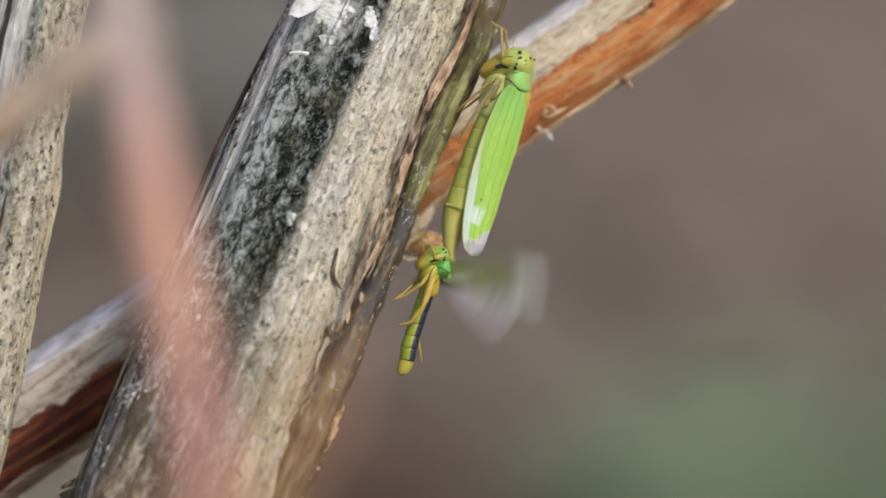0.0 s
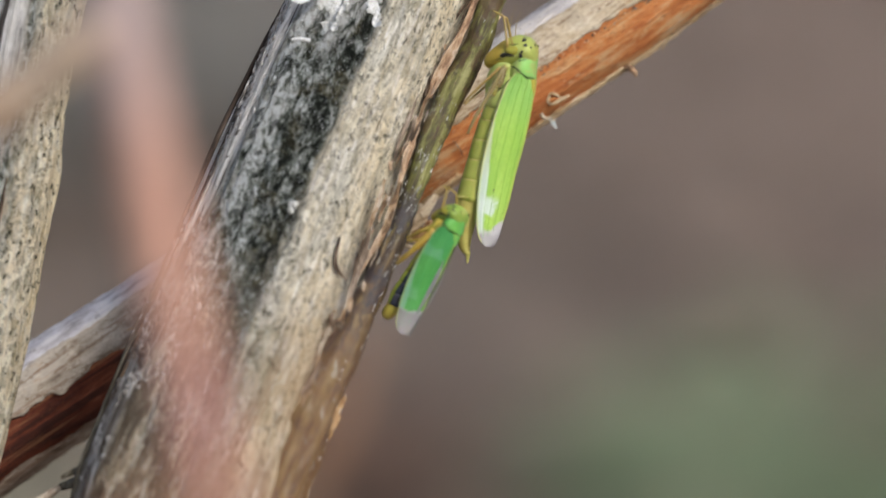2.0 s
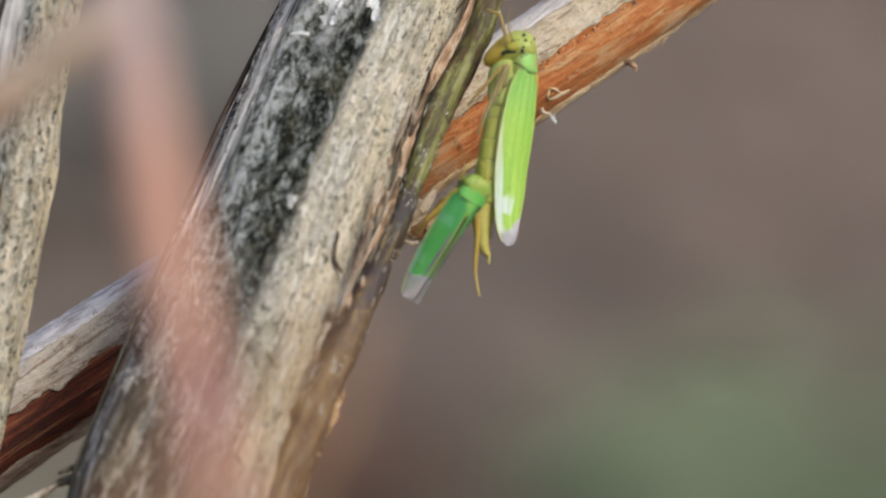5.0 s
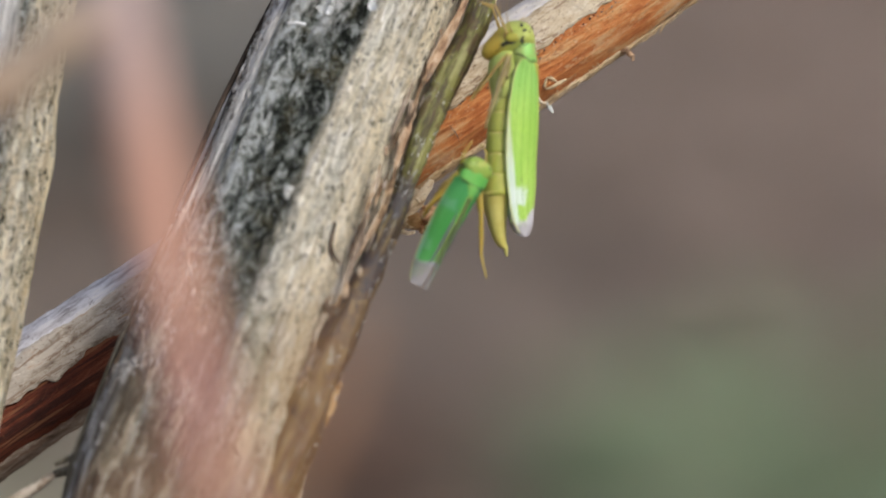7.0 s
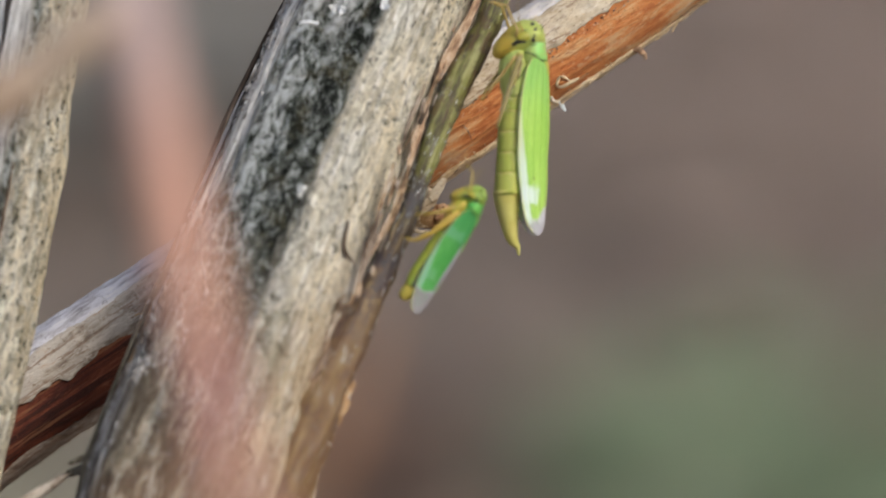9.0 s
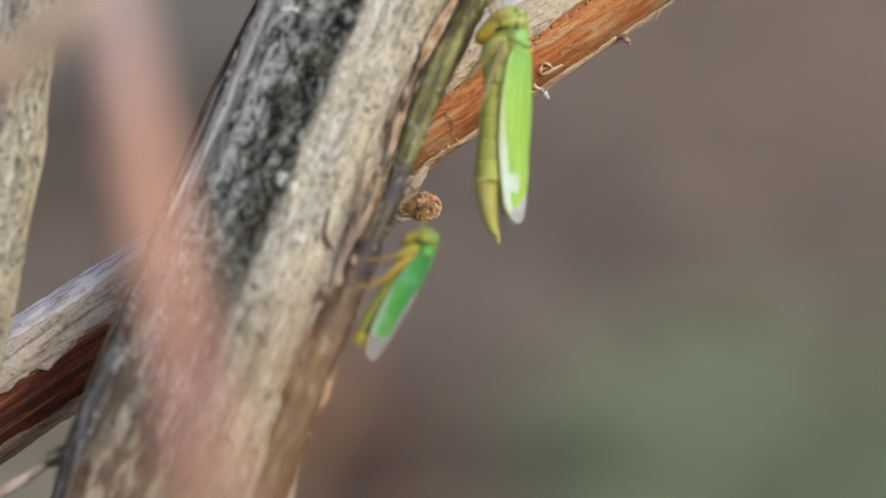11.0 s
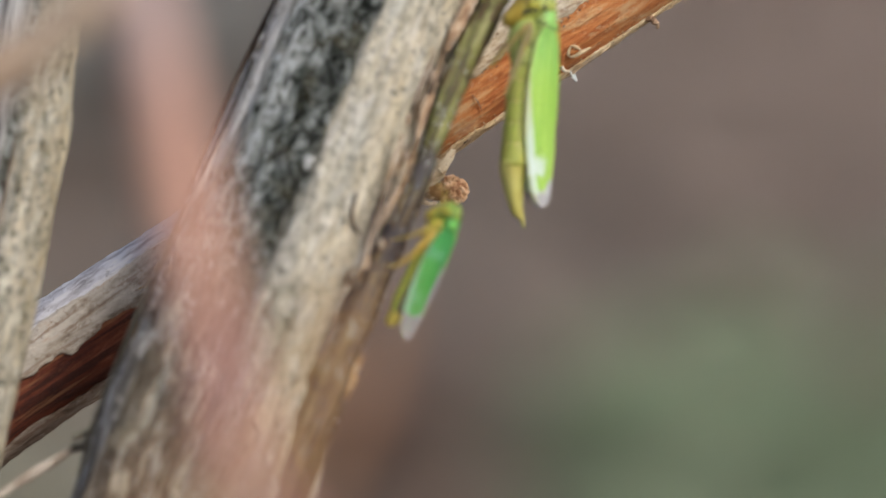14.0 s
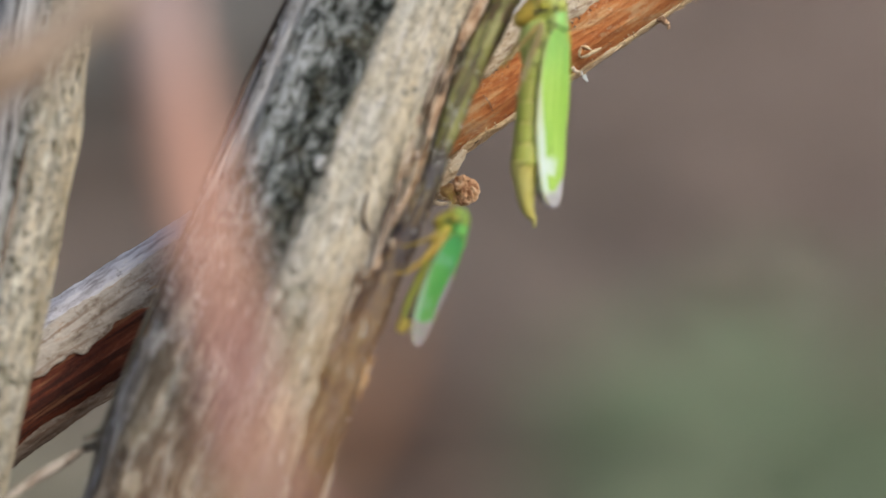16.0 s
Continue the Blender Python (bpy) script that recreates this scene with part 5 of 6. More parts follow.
def forewing(parent, sign, mat, vein_mat, edge_mat, under_mat, dot, scale, pivot, length=1.0, label="", broad=1.0):
    """A folded forewing: roof-shaped, with raised veins. sign: the flank it covers."""
    rows = spline(EDGE, 6)
    w, n = 16, len(rows)

    def at(i, f, out):
        y, back, outer = rows[i]
        t = i / (n - 1)
        x = back + (outer - back) * f * broad
        z = 0.06 + (0.98 - 0.45 * t) * math.sin(min(1.0, f * 1.12) * math.pi / 2) ** 0.8 + out
        z += 0.018 * math.cos(f * 5 * 2 * math.pi) * math.sin(math.pi * t)
        return (x, y * length + (1 - length) * -1.6, sign * z)

    verts, faces, uvs = [], [], []
    for layer in (0.035, 0.0):
        for i in range(n):
            for j in range(w + 1):
                verts.append(at(i, j / w, layer))
                uvs.append((j / w, (rows[i][0] - EDGE[0][0]) / (EDGE[-1][0] - EDGE[0][0])))
    k = n * (w + 1)
    for i in range(n - 1):
        for j in range(w):
            o = i * (w + 1) + j
            faces += [(o, o + 1, o + w + 2, o + w + 1), (k + o, k + o + w + 1, k + o + w + 2, k + o + 1)]
        o, p = i * (w + 1), i * (w + 1) + w
        faces += [(o, o + w + 1, k + o + w + 1, k + o), (p, k + p, k + p + w + 1, p + w + 1)]
    ob = skin("forewing", verts, faces, mat, parent, scale, label, pivot)
    if under_mat:
        ob.data.materials.append(under_mat)
        for poly in ob.data.polygons:
            if all(i >= k for i in poly.vertices):
                poly.material_index = 1
    layer = ob.data.uv_layers.new(name="UVMap")
    for loop in ob.data.loops:
        layer.data[loop.index].uv = uvs[loop.vertex_index]
    if dot:
        bm = bmesh.new()
        blob(bm, Vector(at(int(0.56 * n), 0.52, 0.035)) - Vector(pivot), (0.035, 0.045, 0.012), (0, 0, 0), 0.4, 9.0)
        bmesh.ops.scale(bm, vec=(scale, scale, scale), verts=bm.verts)
        part("wing_dot", bm, dot, ob, "tiny black dot on the wing")
    for f0, f1, a, b, r in [(0.3, 0.26, 2, 0.8, 0.013), (0.52, 0.5, 3, 0.84, 0.013), (0.74, 0.72, 4, 0.84, 0.012), (0.12, 0.06, 2, 0.7, 0.012), (0.97, 0.97, 0, 0.92, 0.022)]:
        pts = [(*at(i, f0 + (f1 - f0) * i / n, 0.03), r) for i in range(a, int(b * n), 2)]
        me = tube_mesh("vein", pts, 6)
        me.transform(Matrix.Scale(scale, 4) @ Matrix.Translation(-Vector(pivot)))
        seat("vein", me, edge_mat if f0 > 0.9 else vein_mat, ob)
    return ob


def hindwing(parent, sign, mat, scale, pivot, depth):
    """One blade of the pleated flight wing, which folds under the forewing."""
    verts, faces = [], []
    n, w = 14, 6
    for layer in (0.0, 0.01):
        for i in range(n + 1):
            f = i / n
            for j in range(w + 1):
                g = j / w
                half = 0.62 * math.sin(math.pi * min(0.97, 0.1 + 0.8 * f)) ** 0.8
                verts.append((-0.25 + half * (2 * g - 1), -1.9 - 5.1 * f, sign * (depth + layer + 0.03 * math.sin(g * 9) * f)))
    k = (n + 1) * (w + 1)
    for i in range(n):
        for j in range(w):
            o = i * (w + 1) + j
            faces += [(o, o + 1, o + w + 2, o + w + 1), (k + o, k + o + w + 1, k + o + w + 2, k + o + 1)]
    return skin("hindwing_blade", verts, faces, mat, parent, scale, "smoky clear blade of the flight wing", pivot)


HEAD = [(-1.22, -1.7, 0.06, 0.12), (-1.2, -1.62, 0.24, 0.36), (-1.1, -1.4, 0.42, 0.56), (-0.88, -1.0, 0.6, 0.78), (-0.7, -0.55, 0.67, 0.94), (-0.64, -0.15, 0.62, 1.02), (-0.66, 0.12, 0.52, 0.92), (-0.74, 0.28, 0.4, 0.66), (-0.84, 0.36, 0.2, 0.3)]


def on_head(x, y, out=0.0):
    """The height z of the head's flank above its place x, y."""
    for a, b in pairwise(HEAD):
        if a[1] <= x <= b[1]:
            f = (x - a[1]) / (b[1] - a[1])
            yc, _, ry, rz = (p + (q - p) * f for p, q in zip(a, b))
            return rz * math.sqrt(max(0.02, 1 - ((y - yc) / ry) ** 2)) + out
    return 0.3


SHIELD = [(-0.05, -0.7, 0.38, 0.76), (-0.1, -0.92, 0.48, 0.9), (-0.14, -1.25, 0.54, 0.97), (-0.15, -1.48, 0.58, 0.95), (-0.18, -1.66, 0.6, 0.84), (-0.28, -1.85, 0.42, 0.58), (-0.4, -2.0, 0.16, 0.3)]


def on_shield(x, y):
    """The height z of the shield's flank above its place x, y."""
    for a, b in pairwise(SHIELD):
        if b[1] <= y <= a[1]:
            f = (a[1] - y) / (a[1] - b[1])
            xc, _, rx, rz = (p + (q - p) * f for p, q in zip(a, b))
            return rz * math.sqrt(max(0.12, 1 - ((x - xc) / rx) ** 2)) + 0.004
    return 0.9


def leafhopper(label, c, size, long_tail=1.0, droop=0.0):
    """c: the colours. Returns the insect and its moving parts."""
    s = size * MM
    bug = tagged(new("leafhopper"), label, "insect", "leafhoppers on the stem")
    moving = {}
    # head: rings across x, built turned by a quarter
    v, f = oval([(r[0], r[1], 0, r[2], r[3]) for r in HEAD])
    head = skin("head", [(b, a, z) for a, b, z in v], f, c["face"], bug, s, "rounded head with black spots")
    for side in (1, -1):
        bm = bmesh.new()
        blob(bm, (-0.5, -0.69, side * on_head(-0.5, -0.69, -0.05)), (0.38, 0.18, 0.1), (0, 0, 6))
        bmesh.ops.scale(bm, vec=(s, s, s), verts=bm.verts)
        part("eye", bm, c["eye"], head, "greenish compound eye")
        for pts, r, mark, words in [
                ([(-1.05, -0.98), (-0.95, -0.95), (-0.8, -0.88), (-0.62, -0.86), (-0.46, -0.9)], 0.085, "black", "black slit below the eye"),
                ([(-1.0, -0.86), (-0.8, -0.79), (-0.6, -0.77), (-0.42, -0.83)], 0.018, "pale", "fine yellow line"),
                ([(-0.9, -0.53), (-0.6, -0.47), (-0.35, -0.42), (-0.18, -0.39)], 0.02, "seam", "fine dark line across the brow"),
                ([(-0.88, -0.47), (-0.6, -0.41), (-0.3, -0.36)], 0.014, "pale", "fine yellow line"),
                ([(-1.4, -1.25), (-1.05, -1.1), (-0.8, -1.06)], 0.016, "seam", "fine dark line on the cheek"),
                ([(0.02, -0.72), (0.14, -0.62), (0.26, -0.6)], 0.018, "seam", "fine dark line behind the crown")]:
            pts = [(x, y, on_head(x, y, -0.3 * r)) for x, y in pts]
            me = tube_mesh("dark_mark", spline([(x, y, side * z, r * (1 if 0 < i < len(pts) - 1 else 0.35)) for i, (x, y, z) in enumerate(pts)], 4), 8)
            me.transform(Matrix.Scale(s, 4))
            seat("pale_line" if mark == "pale" else "dark_mark", me, c[mark], head, words)
        for x, y, r in [(-0.19, -0.26, 0.075), (-0.1, -0.45, 0.07), (-0.21, -0.81, 0.075), (-0.18, -0.68, 0.045), (0.21, -0.36, 0.065), (0.1, -0.48, 0.04)]:
            z = on_head(x, y, 0.004)
            bm = bmesh.new()
            blob(bm, (x, y, side * z), (r * 1.2, r * 1.5, r * 0.3), (0, side * 18, 0), 0.35, 9.0, 3)
            bmesh.ops.scale(bm, vec=(s, s, s), verts=bm.verts)
            part("spot", bm, c["black"], head, "black spot on the crown")
        me = tube_mesh("antenna", spline([(-0.55, -0.55, side * 0.8, 0.03), (-0.75, -0.1, side * 1.05, 0.018), (-0.8, 0.5, side * 1.15, 0.01), (-0.7, 1.0, side * 1.2, 0.005)], 5), 6)
        me.transform(Matrix.Scale(s, 4))
        seat("antenna", me, c["leg"], head)
    for k in range(c["bristles"]):
        x = -0.22 + 0.085 * k
        foot = Vector((x, -0.08 - 0.5 * max(0.0, x) ** 1.5, 0.5))
        me = tube_mesh("bristle", [(*foot, 0.016), (*(foot + Vector((0.03, 0.1, 0.02))), 0.013), (*(foot + Vector((0.0, 0.19, 0.03))), 0.006)], 6)
        me.transform(Matrix.Scale(s, 4))
        seat("bristle", me, c["comb"], head, "fine white bristle on the crown" if k == 0 else "")
    v, f = oval([(x, y, 0, rx, rz) for x, y, rx, rz in SHIELD])
    collar = skin("pronotum", v, f, c["collar"], bug, s, "green shield behind the head")
    for side in (1, -1):
        for pts, r, mark in [
                ([(-0.68, -1.34), (-0.48, -1.31), (-0.3, -1.37), (-0.12, -1.48), (0.11, -1.65), (0.3, -1.71)], 0.024, "seam"),
                ([(-0.3, -1.42), (-0.14, -1.54), (0.09, -1.72)], 0.014, "pale"),
                ([(-0.62, -1.02), (-0.3, -1.06), (0.05, -0.92), (0.3, -0.8)], 0.013, "seam")]:
            pts = [(x, y, on_shield(x, y)) for x, y in pts]
            me = tube_mesh("seam", spline([(x, y, side * z, r * (1 if 0 < i < len(pts) - 1 else 0.4)) for i, (x, y, z) in enumerate(pts)], 5), 6)
            me.transform(Matrix.Scale(s, 4))
            seat("seam", me, c[mark], collar, "fine dark seam" if mark == "seam" else "fine yellow edge")
        arc = [(-0.17 + 0.6 * math.sqrt(1 - (z / 0.9) ** 2), -1.68 + 0.1 * abs(z), side * z, c["arc"]) for z in (0.0, 0.2, 0.4, 0.6, 0.75)]
        me = tube_mesh("seam", spline(arc, 4), 6)
        me.transform(Matrix.Scale(s, 4))
        seat("seam", me, c["seam"], collar, "fine dark seam")
        for pts in ([(-0.26, -1.58, 1.0), (-0.55, -1.92, 1.0), (-0.8, -2.25, 0.93), (-0.94, -2.18, 0.88)], [(-0.94, -1.72, 0.84), (-0.8, -1.74, 0.9), (-0.62, -1.7, 0.93)]):
            me = tube_mesh("seam", spline([(x, y, side * z, 0.02) for x, y, z in pts], 5), 6)
            me.transform(Matrix.Scale(s, 4))
            seat("seam", me, c["seam"], collar, "fine dark seam")
    v, f = oval([(0.2, -1.5, 0, 0.2, 0.5), (0.26, -1.8, 0, 0.22, 0.42), (0.32, -2.3, 0, 0.16, 0.18), (0.34, -2.5, 0, 0.04, 0.05)])
    skin("scutellum", v, f, c["seam_pale"], bug, s, "small yellow triangular plate")
    v, f = oval([(-0.75, -1.0, 0, 0.3, 0.5), (-0.82, -1.3, 0, 0.5, 0.74), (-0.86, -1.8, 0, 0.62, 0.82), (-0.86, -2.4, 0, 0.6, 0.8), (-0.88, -2.9, 0, 0.5, 0.7), (-0.9, -3.1, 0, 0.3, 0.5)])
    skin("thorax", v, f, c["thorax"], bug, s)
    # abdomen in rings, the last one the tail
    mid = [(x - droop * max(0, -2.2 - y), y, r) for x, y, r in [(-0.86, -2.6, 0.46), (-1.0, -3.5, 0.5), (-1.12, -4.3, 0.5), (-1.2, -5.1, 0.5), (-1.3, -5.9, 0.5), (-1.36, -6.7, 0.54), (-1.32, -7.5, 0.5)][:c["rings"]]]
    mid = [(x, y, r * c["slim"]) for x, y, r in mid]
    v, f = oval([(-0.84, -2.2, 0, 0.36, 0.5), (-0.86, -2.5, 0, 0.43, 0.54), (-0.9, -2.9, 0, 0.42, 0.52), (-0.95, -3.2, 0, 0.3, 0.4)])
    belly = skin("abdomen", v, f, c["belly"], bug, s, "", (-0.86, -2.4, 0))
    hinge = belly.location.copy()
    moving["abdomen"] = belly
    for a, b in pairwise(mid):
        rows = []
        for k in range(6):
            g = k / 5
            swell = 1 - c["waist"] + 2 * c["waist"] * math.sin(math.pi * g) - (2 * c["waist"] if k == 5 else 0)
            r = (a[2] + (b[2] - a[2]) * g) * swell
            rows.append((a[0] + (b[0] - a[0]) * g, (a[1] + (b[1] - a[1]) * g * c["lap"]) * long_tail, 0, r, r * 1.25))
        v, f = loft(rows, 30)
        ring = skin("abdomen_ring", v, f, c["belly"], belly, s)
        ring.location -= hinge
        rows = [(x + r * c["saddle"], y * 1.001, 0, r * (1.07 - c["saddle"]), rz * 1.02) for x, y, _, r, rz in rows]
        skin("back_plate", *loft(rows, 26), c["back"], belly, s, "plate along the back of the abdomen").location -= hinge
        rows = [(a[0], (a[1] - d) * long_tail, 0, a[2] * (c["proud"] + e), a[2] * 1.256 * (c["proud"] + e)) for d, e in ((0.0, 0.0), (0.045, 0.028))]
        skin("joint", *loft(rows, 26), c["joint"], belly, s, "narrow joint line").location -= hinge
    ends = c["tail_rings"]
    v, f = oval([(x - droop * max(0, -2.2 - y), y * long_tail, 0, r * c["slim"], q * c["slim"]) for x, y, r, q in ends])
    skin("tail", v, f, c["tail"], belly, s, "pale yellow tail end").location -= hinge
    # legs: fore, middle and hind on both flanks
    for side in (1, -1):
        leg("foreleg", [(-0.95, -1.2, side * 0.35), (-0.82, -0.45, side * 0.95), (-1.15, 0.55, side * 0.6), (-1.68, 0.75, side * 0.25)], (0.1, 0.06, 0.045, 0.03), c["leg"], bug, s)
        leg("middle_leg", [(x, y, side * z) for x, y, z in c["shin"]], tuple(r * c["stout"] for r in (0.11, 0.07, 0.045, 0.03)), c["leg"], bug, s)
        if side > 0 or not c["kicker"]:
            moving["hind", side] = leg("hind_leg", [(x + (0.45 if side < 0 else 0), y, side * z) for x, y, z in c["thigh"]], tuple(r * c["stout"] for r in (0.16, 0.1, 0.07, 0.04)), c["hind"], bug, s, spines=c["comb"])
        leg("hip", [(-0.7, -1.3, side * 0.75), (-1.0, -1.9, side * 0.82), (-1.05, -2.6, side * 0.75)], (0.12, 0.16, 0.08), c["hip"], bug, s)
        pivot = (0.05, -1.75, side * 0.4)
        moving["wing", side] = forewing(bug, side, c["wing"], c["vein"], c["edge"], c["under"], c["dot"], s, pivot, 1.0, c["wing_label"], c["broad"])
        if c["hindwing"]:
            for k in range(3):
                moving["blade", side, k] = hindwing(bug, side, c["hindwing"], s, pivot, 0.3 - 0.05 * k)
    if c["kicker"]:
        moving["hind", -1] = leg("hind_leg", [(-0.5, -1.6, -0.8), (-0.4, -3.3, -0.85), (-0.55, -5.6, -0.85), (-0.05, -7.0, -0.85)], (0.2, 0.13, 0.09, 0.05), c["leg"], bug, s)
    return bug, moving


BLACK = cuticle("black cuticle", (0.012, 0.012, 0.012), (0.03, 0.028, 0.02), 0.3, 1.5, 0.0)
LARGE = dict(
    face=head_skin("yellow green head", (0.42, 0.31, 0.05), (0.4, 0.47, 0.12), -1.2, -0.45), eye=cuticle("olive eye", (0.36, 0.34, 0.05), (0.3, 0.32, 0.06), 0.25), black=BLACK,
    collar=head_skin("pale green shield", (0.4, 0.5, 0.16), (0.28, 0.58, 0.16), -0.45, 0.05), seam=cuticle("dark green seam", (0.02, 0.035, 0.012), (0.05, 0.06, 0.015)), pale=cuticle("pale yellow line", (0.62, 0.62, 0.24), (0.5, 0.56, 0.2)), edge=cuticle("yellow wing edge", (0.64, 0.68, 0.26), (0.55, 0.66, 0.2)), under=None, dot=BLACK, hind=cuticle("dusky leg", (0.32, 0.26, 0.12), (0.26, 0.22, 0.09)), comb=cuticle("white spine", (0.66, 0.62, 0.52), (0.55, 0.5, 0.4)), seam_pale=cuticle("yellow plate", (0.45, 0.5, 0.1), (0.5, 0.44, 0.08)),
    thorax=cuticle("pale green thorax", (0.44, 0.5, 0.16), (0.36, 0.46, 0.13)), belly=cuticle("olive green belly", (0.4, 0.43, 0.1), (0.34, 0.4, 0.08), see_through=0.35), back=cuticle("yellow green back", (0.52, 0.54, 0.14), (0.45, 0.5, 0.11), see_through=0.35), joint=cuticle("ochre joint", (0.6, 0.5, 0.2), (0.64, 0.56, 0.22)),
    tail=cuticle("pale tail", (0.56, 0.54, 0.18), (0.5, 0.46, 0.13)), leg=cuticle("amber leg", (0.42, 0.3, 0.1), (0.34, 0.25, 0.09)), hip=cuticle("olive hip", (0.4, 0.36, 0.1), (0.34, 0.36, 0.1)),
    wing=wing_skin("lime forewing", (0.4, 0.66, 0.13), (0.31, 0.58, 0.1), (0.6, 0.68, 0.5), (0.64, 0.78, 0.72)), vein=cuticle("green vein", (0.13, 0.38, 0.025), (0.19, 0.44, 0.04)), hindwing=None, wing_label="lime green forewing with a white band and clear tip",
    broad=1.0, slim=1.0, kicker=False, arc=0.012, proud=0.99, waist=0.0, lap=1.08, saddle=0.3, rings=6, stout=1.0, bristles=7, tail_rings=[(-1.36, -6.6, 0.56, 0.67), (-1.38, -7.1, 0.5, 0.58), (-1.36, -7.7, 0.39, 0.44), (-1.31, -8.25, 0.29, 0.32), (-1.23, -8.6, 0.22, 0.22), (-1.12, -8.78, 0.17, 0.17), (-1.06, -8.86, 0.09, 0.1), (-1.02, -9.15, 0.035, 0.04)],
    shin=[(-0.95, -1.75, 0.5), (-0.95, -1.45, 0.95), (-1.95, -2.7, 0.6), (-2.2, -3.05, 0.3)], thigh=[(-0.98, -2.3, 0.7), (-0.75, -1.38, 1.02), (-1.56, -3.5, 1.0), (-1.78, -4.2, 0.8)])
SMALL = dict(
    LARGE, face=head_skin("amber and green head", (0.4, 0.31, 0.05), (0.24, 0.36, 0.07), -1.0, -0.4), dot=None, under=membrane("olive wing underside", (0.13, 0.14, 0.055), 0.8, 0.7, 0.7), edge=cuticle("amber wing edge", (0.46, 0.54, 0.17), (0.4, 0.52, 0.2)), hind=cuticle("orange hind leg", (0.46, 0.32, 0.06), (0.4, 0.29, 0.06)), collar=cuticle("bright green shield", (0.1, 0.42, 0.09), (0.16, 0.46, 0.1)),
    thorax=cuticle("amber thorax", (0.42, 0.32, 0.04), (0.32, 0.34, 0.05)), belly=cuticle("yellow green belly", (0.34, 0.38, 0.05), (0.24, 0.34, 0.05), see_through=0.25), back=cuticle("blue black back", (0.012, 0.016, 0.03), (0.025, 0.03, 0.05)), joint=cuticle("pale joint", (0.34, 0.36, 0.08), (0.28, 0.34, 0.06)),
    tail=cuticle("amber tail", (0.46, 0.38, 0.07), (0.4, 0.38, 0.07)), leg=cuticle("orange leg", (0.44, 0.32, 0.07), (0.38, 0.28, 0.06), see_through=0.3), hip=cuticle("orange hip", (0.46, 0.33, 0.05), (0.36, 0.34, 0.06)),
    wing=wing_skin("blue green forewing", (0.13, 0.51, 0.12), (0.075, 0.41, 0.085), (0.34, 0.6, 0.42), (0.3, 0.62, 0.4), 0.77, 0.25, (0.26, 0.62, 0.45), 0.3), vein=cuticle("deep green vein", (0.06, 0.36, 0.1), (0.09, 0.4, 0.12)), hindwing=membrane("smoky membrane", (0.4, 0.39, 0.42), 0.62, 0.5), wing_label="blue green forewing with a smoky tip",
    broad=1.1, slim=0.9, kicker=True, arc=0.032, proud=0.995, waist=0.006, lap=1.02, saddle=0.12, seam_pale=cuticle("green plate", (0.14, 0.44, 0.1), (0.2, 0.46, 0.1)), rings=7, stout=1.4, bristles=0, tail_rings=[(-1.32, -7.45, 0.49, 0.58), (-1.37, -7.8, 0.5, 0.54), (-1.44, -8.15, 0.44, 0.44), (-1.46, -8.4, 0.3, 0.3), (-1.44, -8.5, 0.1, 0.1)],
    shin=[(-0.95, -1.6, 0.5), (-1.6, -2.3, 0.8), (-2.4, -2.9, 0.45), (-3.0, -3.2, 0.2)], thigh=[(-0.8, -1.9, 0.7), (-1.6, -3.7, 1.0), (-2.3, -4.6, 0.7), (-2.9, -4.75, 0.4)])

female, female_parts = leafhopper("large lime green leafhopper, head up on the green twig", LARGE, 1.025)
male, male_parts = leafhopper("small blue green leafhopper with amber legs and dark abdomen", SMALL, 0.67, 0.94, 0.05)


# a clear drop that the large one lets fall
def clear_drop():
    n = Nodes("clear honeydew")
    n.b.inputs["Transmission Weight"].default_value = 1.0
    n.b.inputs["IOR"].default_value = 1.34
    return n.done((0.95, 0.96, 0.95), 0.02)


bm = bmesh.new()
bmesh.ops.create_uvsphere(bm, u_segments=24, v_segments=16, radius=0.00027)
for v in bm.verts:
    if v.co.z > 0:
        v.co.z *= 1.25
drop = tagged(part("honeydew_drop", bm, clear_drop()), "clear round drop of honeydew from the large leafhopper", "drop")


# ---- what moves ----
def stance(u, v, w, lean, turn):
    """A leafhopper's pose: the place of its brow, its lean in the picture plane, its turn about its own length."""
    return FRAME @ pose(u * MM, v * MM, w * MM) @ pose(0, 0, 0, 0, 0, lean) @ pose(0, 0, 0, 0, turn, 0)


def openness(t):
    """How far the small one's wings are opened at t: 0 folded, 1 spread in flight."""
    return 1.0 if t < 0.135 or 0.69 < t < 0.91 else 0.5 if t < 0.17 or 0.66 < t < 0.69 or 0.91 < t < 0.94 else 0.0


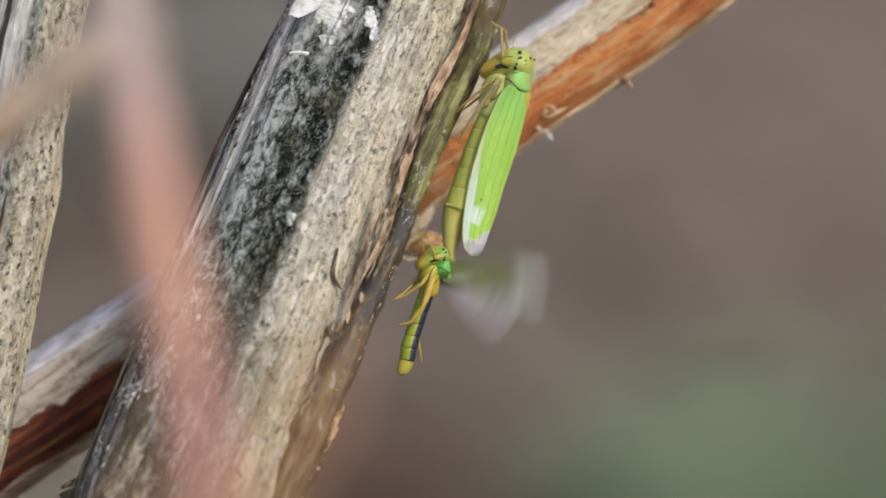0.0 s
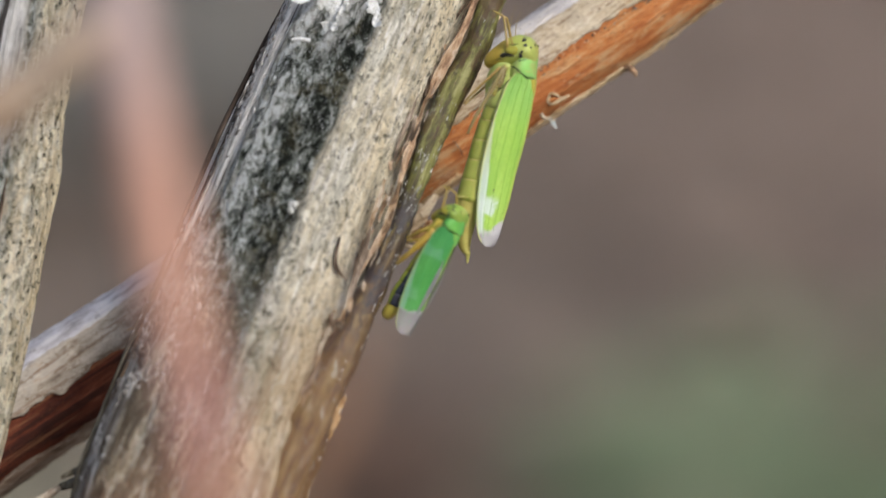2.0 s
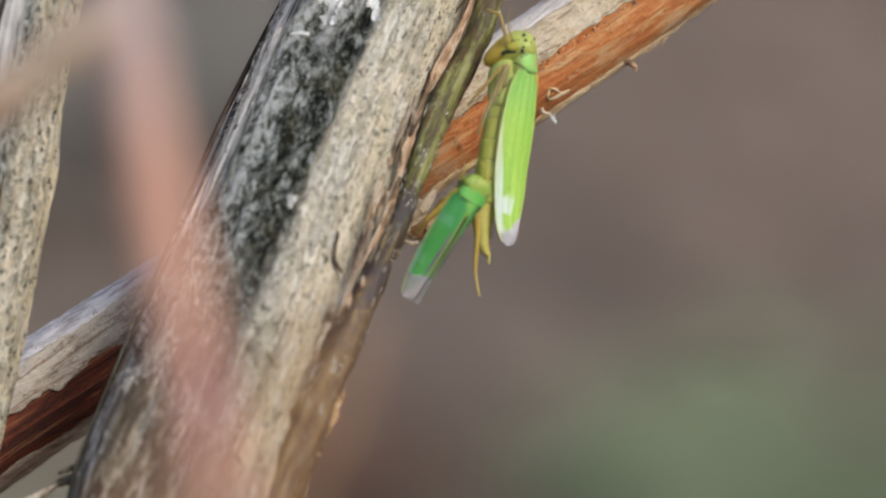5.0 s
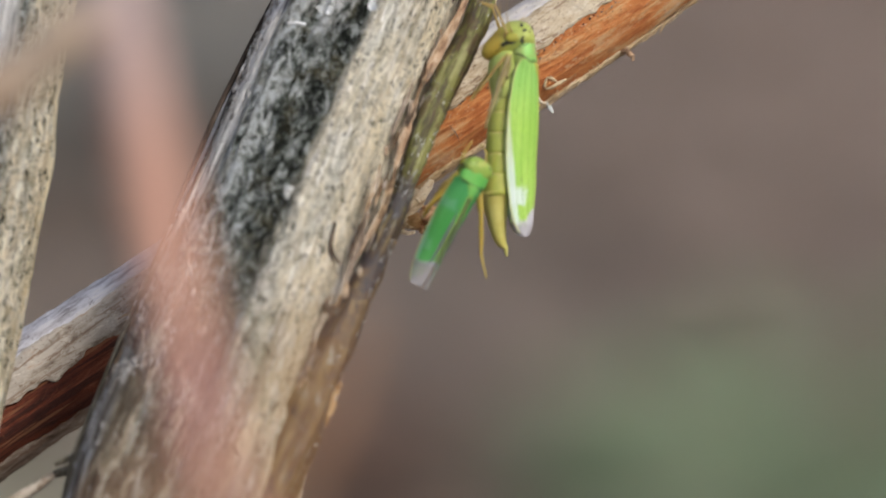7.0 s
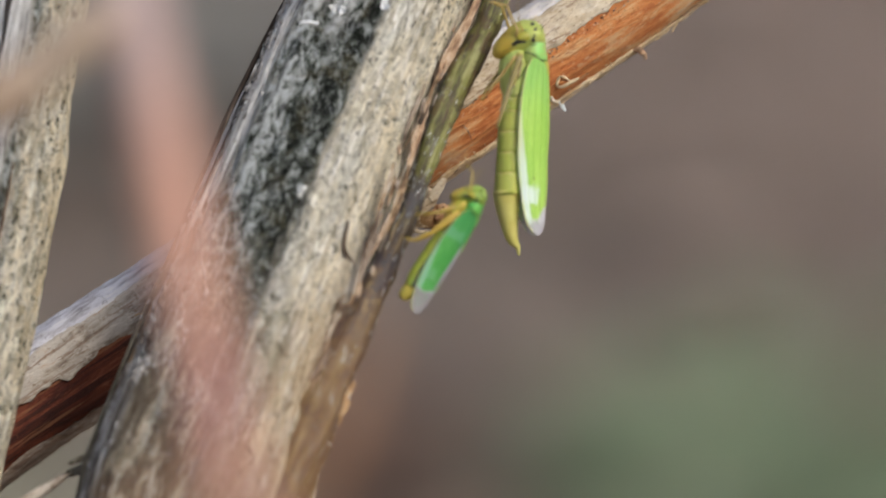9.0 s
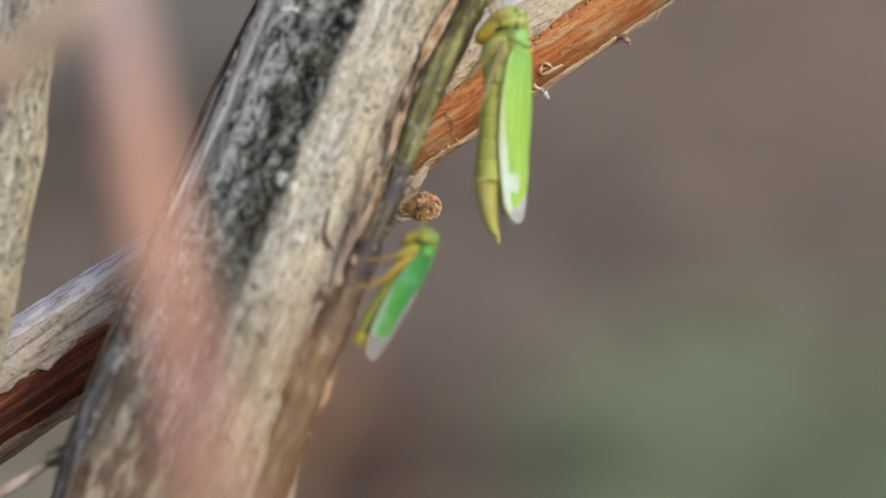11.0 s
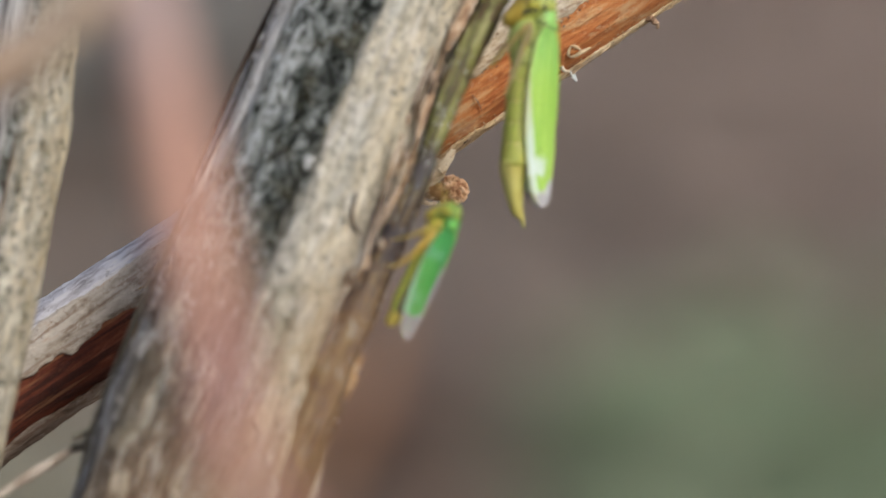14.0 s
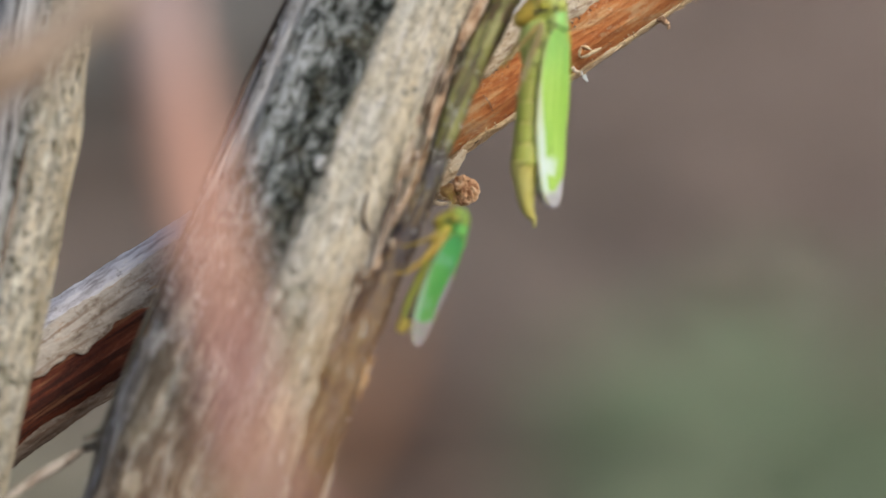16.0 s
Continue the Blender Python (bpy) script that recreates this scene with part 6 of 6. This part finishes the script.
def motions():
    """All that moves: both leafhoppers, the wings and one hind leg of the small one."""
    walk(female, [(t, stance(*p)) for t, *p in FEMALE])
    walk(male, [(t, stance(*p)) for t, *p in MALE])
    inside = Vector((-1.3, -8.0, 0)) * 1.025 * MM
    rows = [(t, Matrix.Translation(stance(*p) @ inside)) for t, *p in FEMALE if t < 6]
    last = stance(*[q for q in FEMALE if q[0] == 7][0][1:])
    tip = last @ (Vector((-1.12, -9.2, 0)) * 1.025 * MM)
    rows += [(6.7, Matrix.Translation(last @ inside)), (6.8, Matrix.Translation(tip)), (6.9, Matrix.Translation(tip - Vector((0, 0, 0.0001))))]
    for t in (6.9667, 7.0333, 7.1):
        rows.append((t, Matrix.Translation(tip - Vector((0, 0, 4.9 * (t - 6.9) ** 2)))))
    rows += [(7.1333, Matrix.Translation((tip.x, tip.y, 0.0062))), (16.0, Matrix.Translation((tip.x, tip.y, 0.0062)))]
    walk(drop, rows)
    for side in (1, -1):
        for key, rows in ((("wing", side), FORE_BEAT), (("blade", side, 0), HIND_BEAT), (("blade", side, 1), MID_BEAT), (("blade", side, 2), REAR_BEAT)):
            ob = male_parts[key]
            at = ob.location.copy()
            twist = side * (160 if key[0] == "wing" else 0)
            walk(ob, [(t, Matrix.Translation(at) @ pose(0, 0, 0, 0, 0, swing) @ pose(0, 0, 0, 0, twist * openness(t), 0)) for t, swing in rows])
    ob = male_parts["abdomen"]
    at = ob.location.copy()
    walk(ob, [(t, Matrix.Translation(at) @ pose(0, 0, 0, 0, 0, swing)) for t, swing in DROOP])
    ob = male_parts["hind", -1]
    at = ob.location.copy()
    walk(ob, [(t, Matrix.Translation(at) @ pose(0, 0, 0, rx, 0, rz)) for t, rx, rz in KICK])


FEMALE = [
    (0, 3.11, 9.04, -2.0, -12.7, -8),
    (0.6, 3.11, 9.04, -2.0, -12.7, -8),
    (1, 3.11, 9.04, -2.0, -10.6, -8),
    (1.5, 3.11, 9.04, -2.0, -10, -7),
    (2, 3.11, 9.04, -2.0, -9.5, -6),
    (2.5, 3.11, 9.04, -2.0, -8.5, -5),
    (3.2, 3.11, 9.04, -2.0, -8, -4),
    (5.3, 2.95, 9.04, -2.0, -2.3, 2),
    (5.5, 2.94, 9.04, -2.0, -1.9, 3),
    (7, 2.92, 9.04, -2.0, 2.2, 6),
    (8.5, 2.82, 9.04, -2.0, 2.5, 7.5),
    (9, 2.82, 9.04, -2.0, 2.6, 8),
    (11.3, 2.85, 9.04, -2.0, 1.6, 8),
    (12.5, 2.85, 9.04, -2.0, 1.4, 8),
    (14.5, 2.85, 9.04, -2.0, 0.9, 8),
    (16, 2.85, 9.04, -2.0, 1.0, 8),
]
MALE = [
    (0, -0.34, 1.12, -1.2, 0.5, 18),
    (0.13, -0.46, 1.12, -1.2, 0.5, 18),
    (0.2, -0.39, 1.16, -1.2, -6.0, 18),
    (0.5, -0.69, 1.11, -1.2, -4.8, 18),
    (0.64, -0.65, 1.09, -1.2, -6.0, 18),
    (0.7, -0.45, 1.10, -1.2, 0.0, 18),
    (0.93, -0.40, 1.05, -1.2, 0.5, 18),
    (1.0, -0.56, 1.10, -1.2, -5.0, 18),
    (1.3, -0.59, 1.18, -1.2, -4.7, 18),
    (1.5, -0.23, 1.37, -1.2, -12.7, 18),
    (1.7, 0.14, 1.49, -1.0, -19.8, 10),
    (1.9, 0.51, 2.04, -0.6, -23.3, -25),
    (2.1, 0.28, 2.39, -0.3, -22.4, -30),
    (2.3, 0.72, 3.01, 0, -22.4, -35),
    (2.7, 0.74, 3.05, 0, -22.9, -38),
    (2.9, 0.81, 3.07, 0, -25.4, -50),
    (3.1, 1.11, 3.22, 0, -31.4, -56),
    (3.2, 1.21, 3.24, 0, -32.4, -58),
    (5.3, 1.19, 3.12, 0, -29.0, -58),
    (5.5, 1.24, 3.16, 0, -28.8, -58),
    (7.0, 1.32, 3.46, 0, -25.4, -58),
    (7.85, 1.12, 3.10, 0, -25.4, -58),
    (8.0, 0.94, 2.84, -0.2, -25.7, -52),
    (8.3, 1.29, 2.82, -0.2, -25.0, -45),
    (8.5, 0.86, 2.74, -0.3, -24.7, -30),
    (8.65, 0.75, 2.51, 0.2, -25.5, -8),
    (9.0, 0.89, 2.25, 0.5, -27.5, 0),
    (9.2, 0.44, 1.90, 0.7, -24.5, 0),
    (11.3, -0.34, 0.07, 0.9, -25.2, 0),
    (12.5, -0.54, 0.22, 0.9, -20.7, 0),
    (14.5, -0.52, 0.59, 0.9, -19.1, 0),
    (16, -0.64, 0.33, 0.9, -18.2, 0),
]
FORE_BEAT = [(0.0000, 78), (0.0333, 106), (0.0667, 78), (0.1000, 50), (0.1333, 78), (0.1667, 31), (0.2000, 0), (0.6333, 0), (0.6667, 35), (0.7000, 106), (0.7333, 78), (0.7667, 50), (0.8000, 78), (0.8333, 106), (0.8667, 78), (0.9000, 50), (0.9333, 31), (0.9667, 0), (16.0000, 0)]
HIND_BEAT = [(0.0000, 74), (0.0333, 106), (0.0667, 74), (0.1000, 42), (0.1333, 74), (0.1667, 30), (0.2000, 0), (0.6333, 0), (0.6667, 33), (0.7000, 106), (0.7333, 74), (0.7667, 42), (0.8000, 74), (0.8333, 106), (0.8667, 74), (0.9000, 42), (0.9333, 30), (0.9667, 0), (16.0000, 0)]
MID_BEAT = [(0.0000, 64), (0.0333, 96), (0.0667, 64), (0.1000, 32), (0.1333, 64), (0.1667, 26), (0.2000, 0), (0.6333, 0), (0.6667, 29), (0.7000, 96), (0.7333, 64), (0.7667, 32), (0.8000, 64), (0.8333, 96), (0.8667, 64), (0.9000, 32), (0.9333, 26), (0.9667, 0), (16.0000, 0)]
REAR_BEAT = [(0.0000, 55), (0.0333, 83), (0.0667, 55), (0.1000, 27), (0.1333, 55), (0.1667, 22), (0.2000, 0), (0.6333, 0), (0.6667, 25), (0.7000, 83), (0.7333, 55), (0.7667, 27), (0.8000, 55), (0.8333, 83), (0.8667, 55), (0.9000, 27), (0.9333, 22), (0.9667, 0), (16.0000, 0)]
DROOP = [(0.0, -9), (0.13, -6), (0.2, -9), (0.63, -9), (0.7, -7), (0.93, -7), (1.0, -9), (1.5, -9), (1.9, -4), (2.9, 3), (8.0, 5), (8.6, 6), (9.2, 4), (16.0, 3)]
KICK = [(0.0, 0, -11), (2.75, 0, -11), (2.9, 12, -8), (3.1, 24, 15), (5.5, 24, 15), (7.8, 24, 13), (8.0, 20, 18), (8.6, 16, 18), (8.8, 0, -11), (16.0, 0, -11)]
motions()
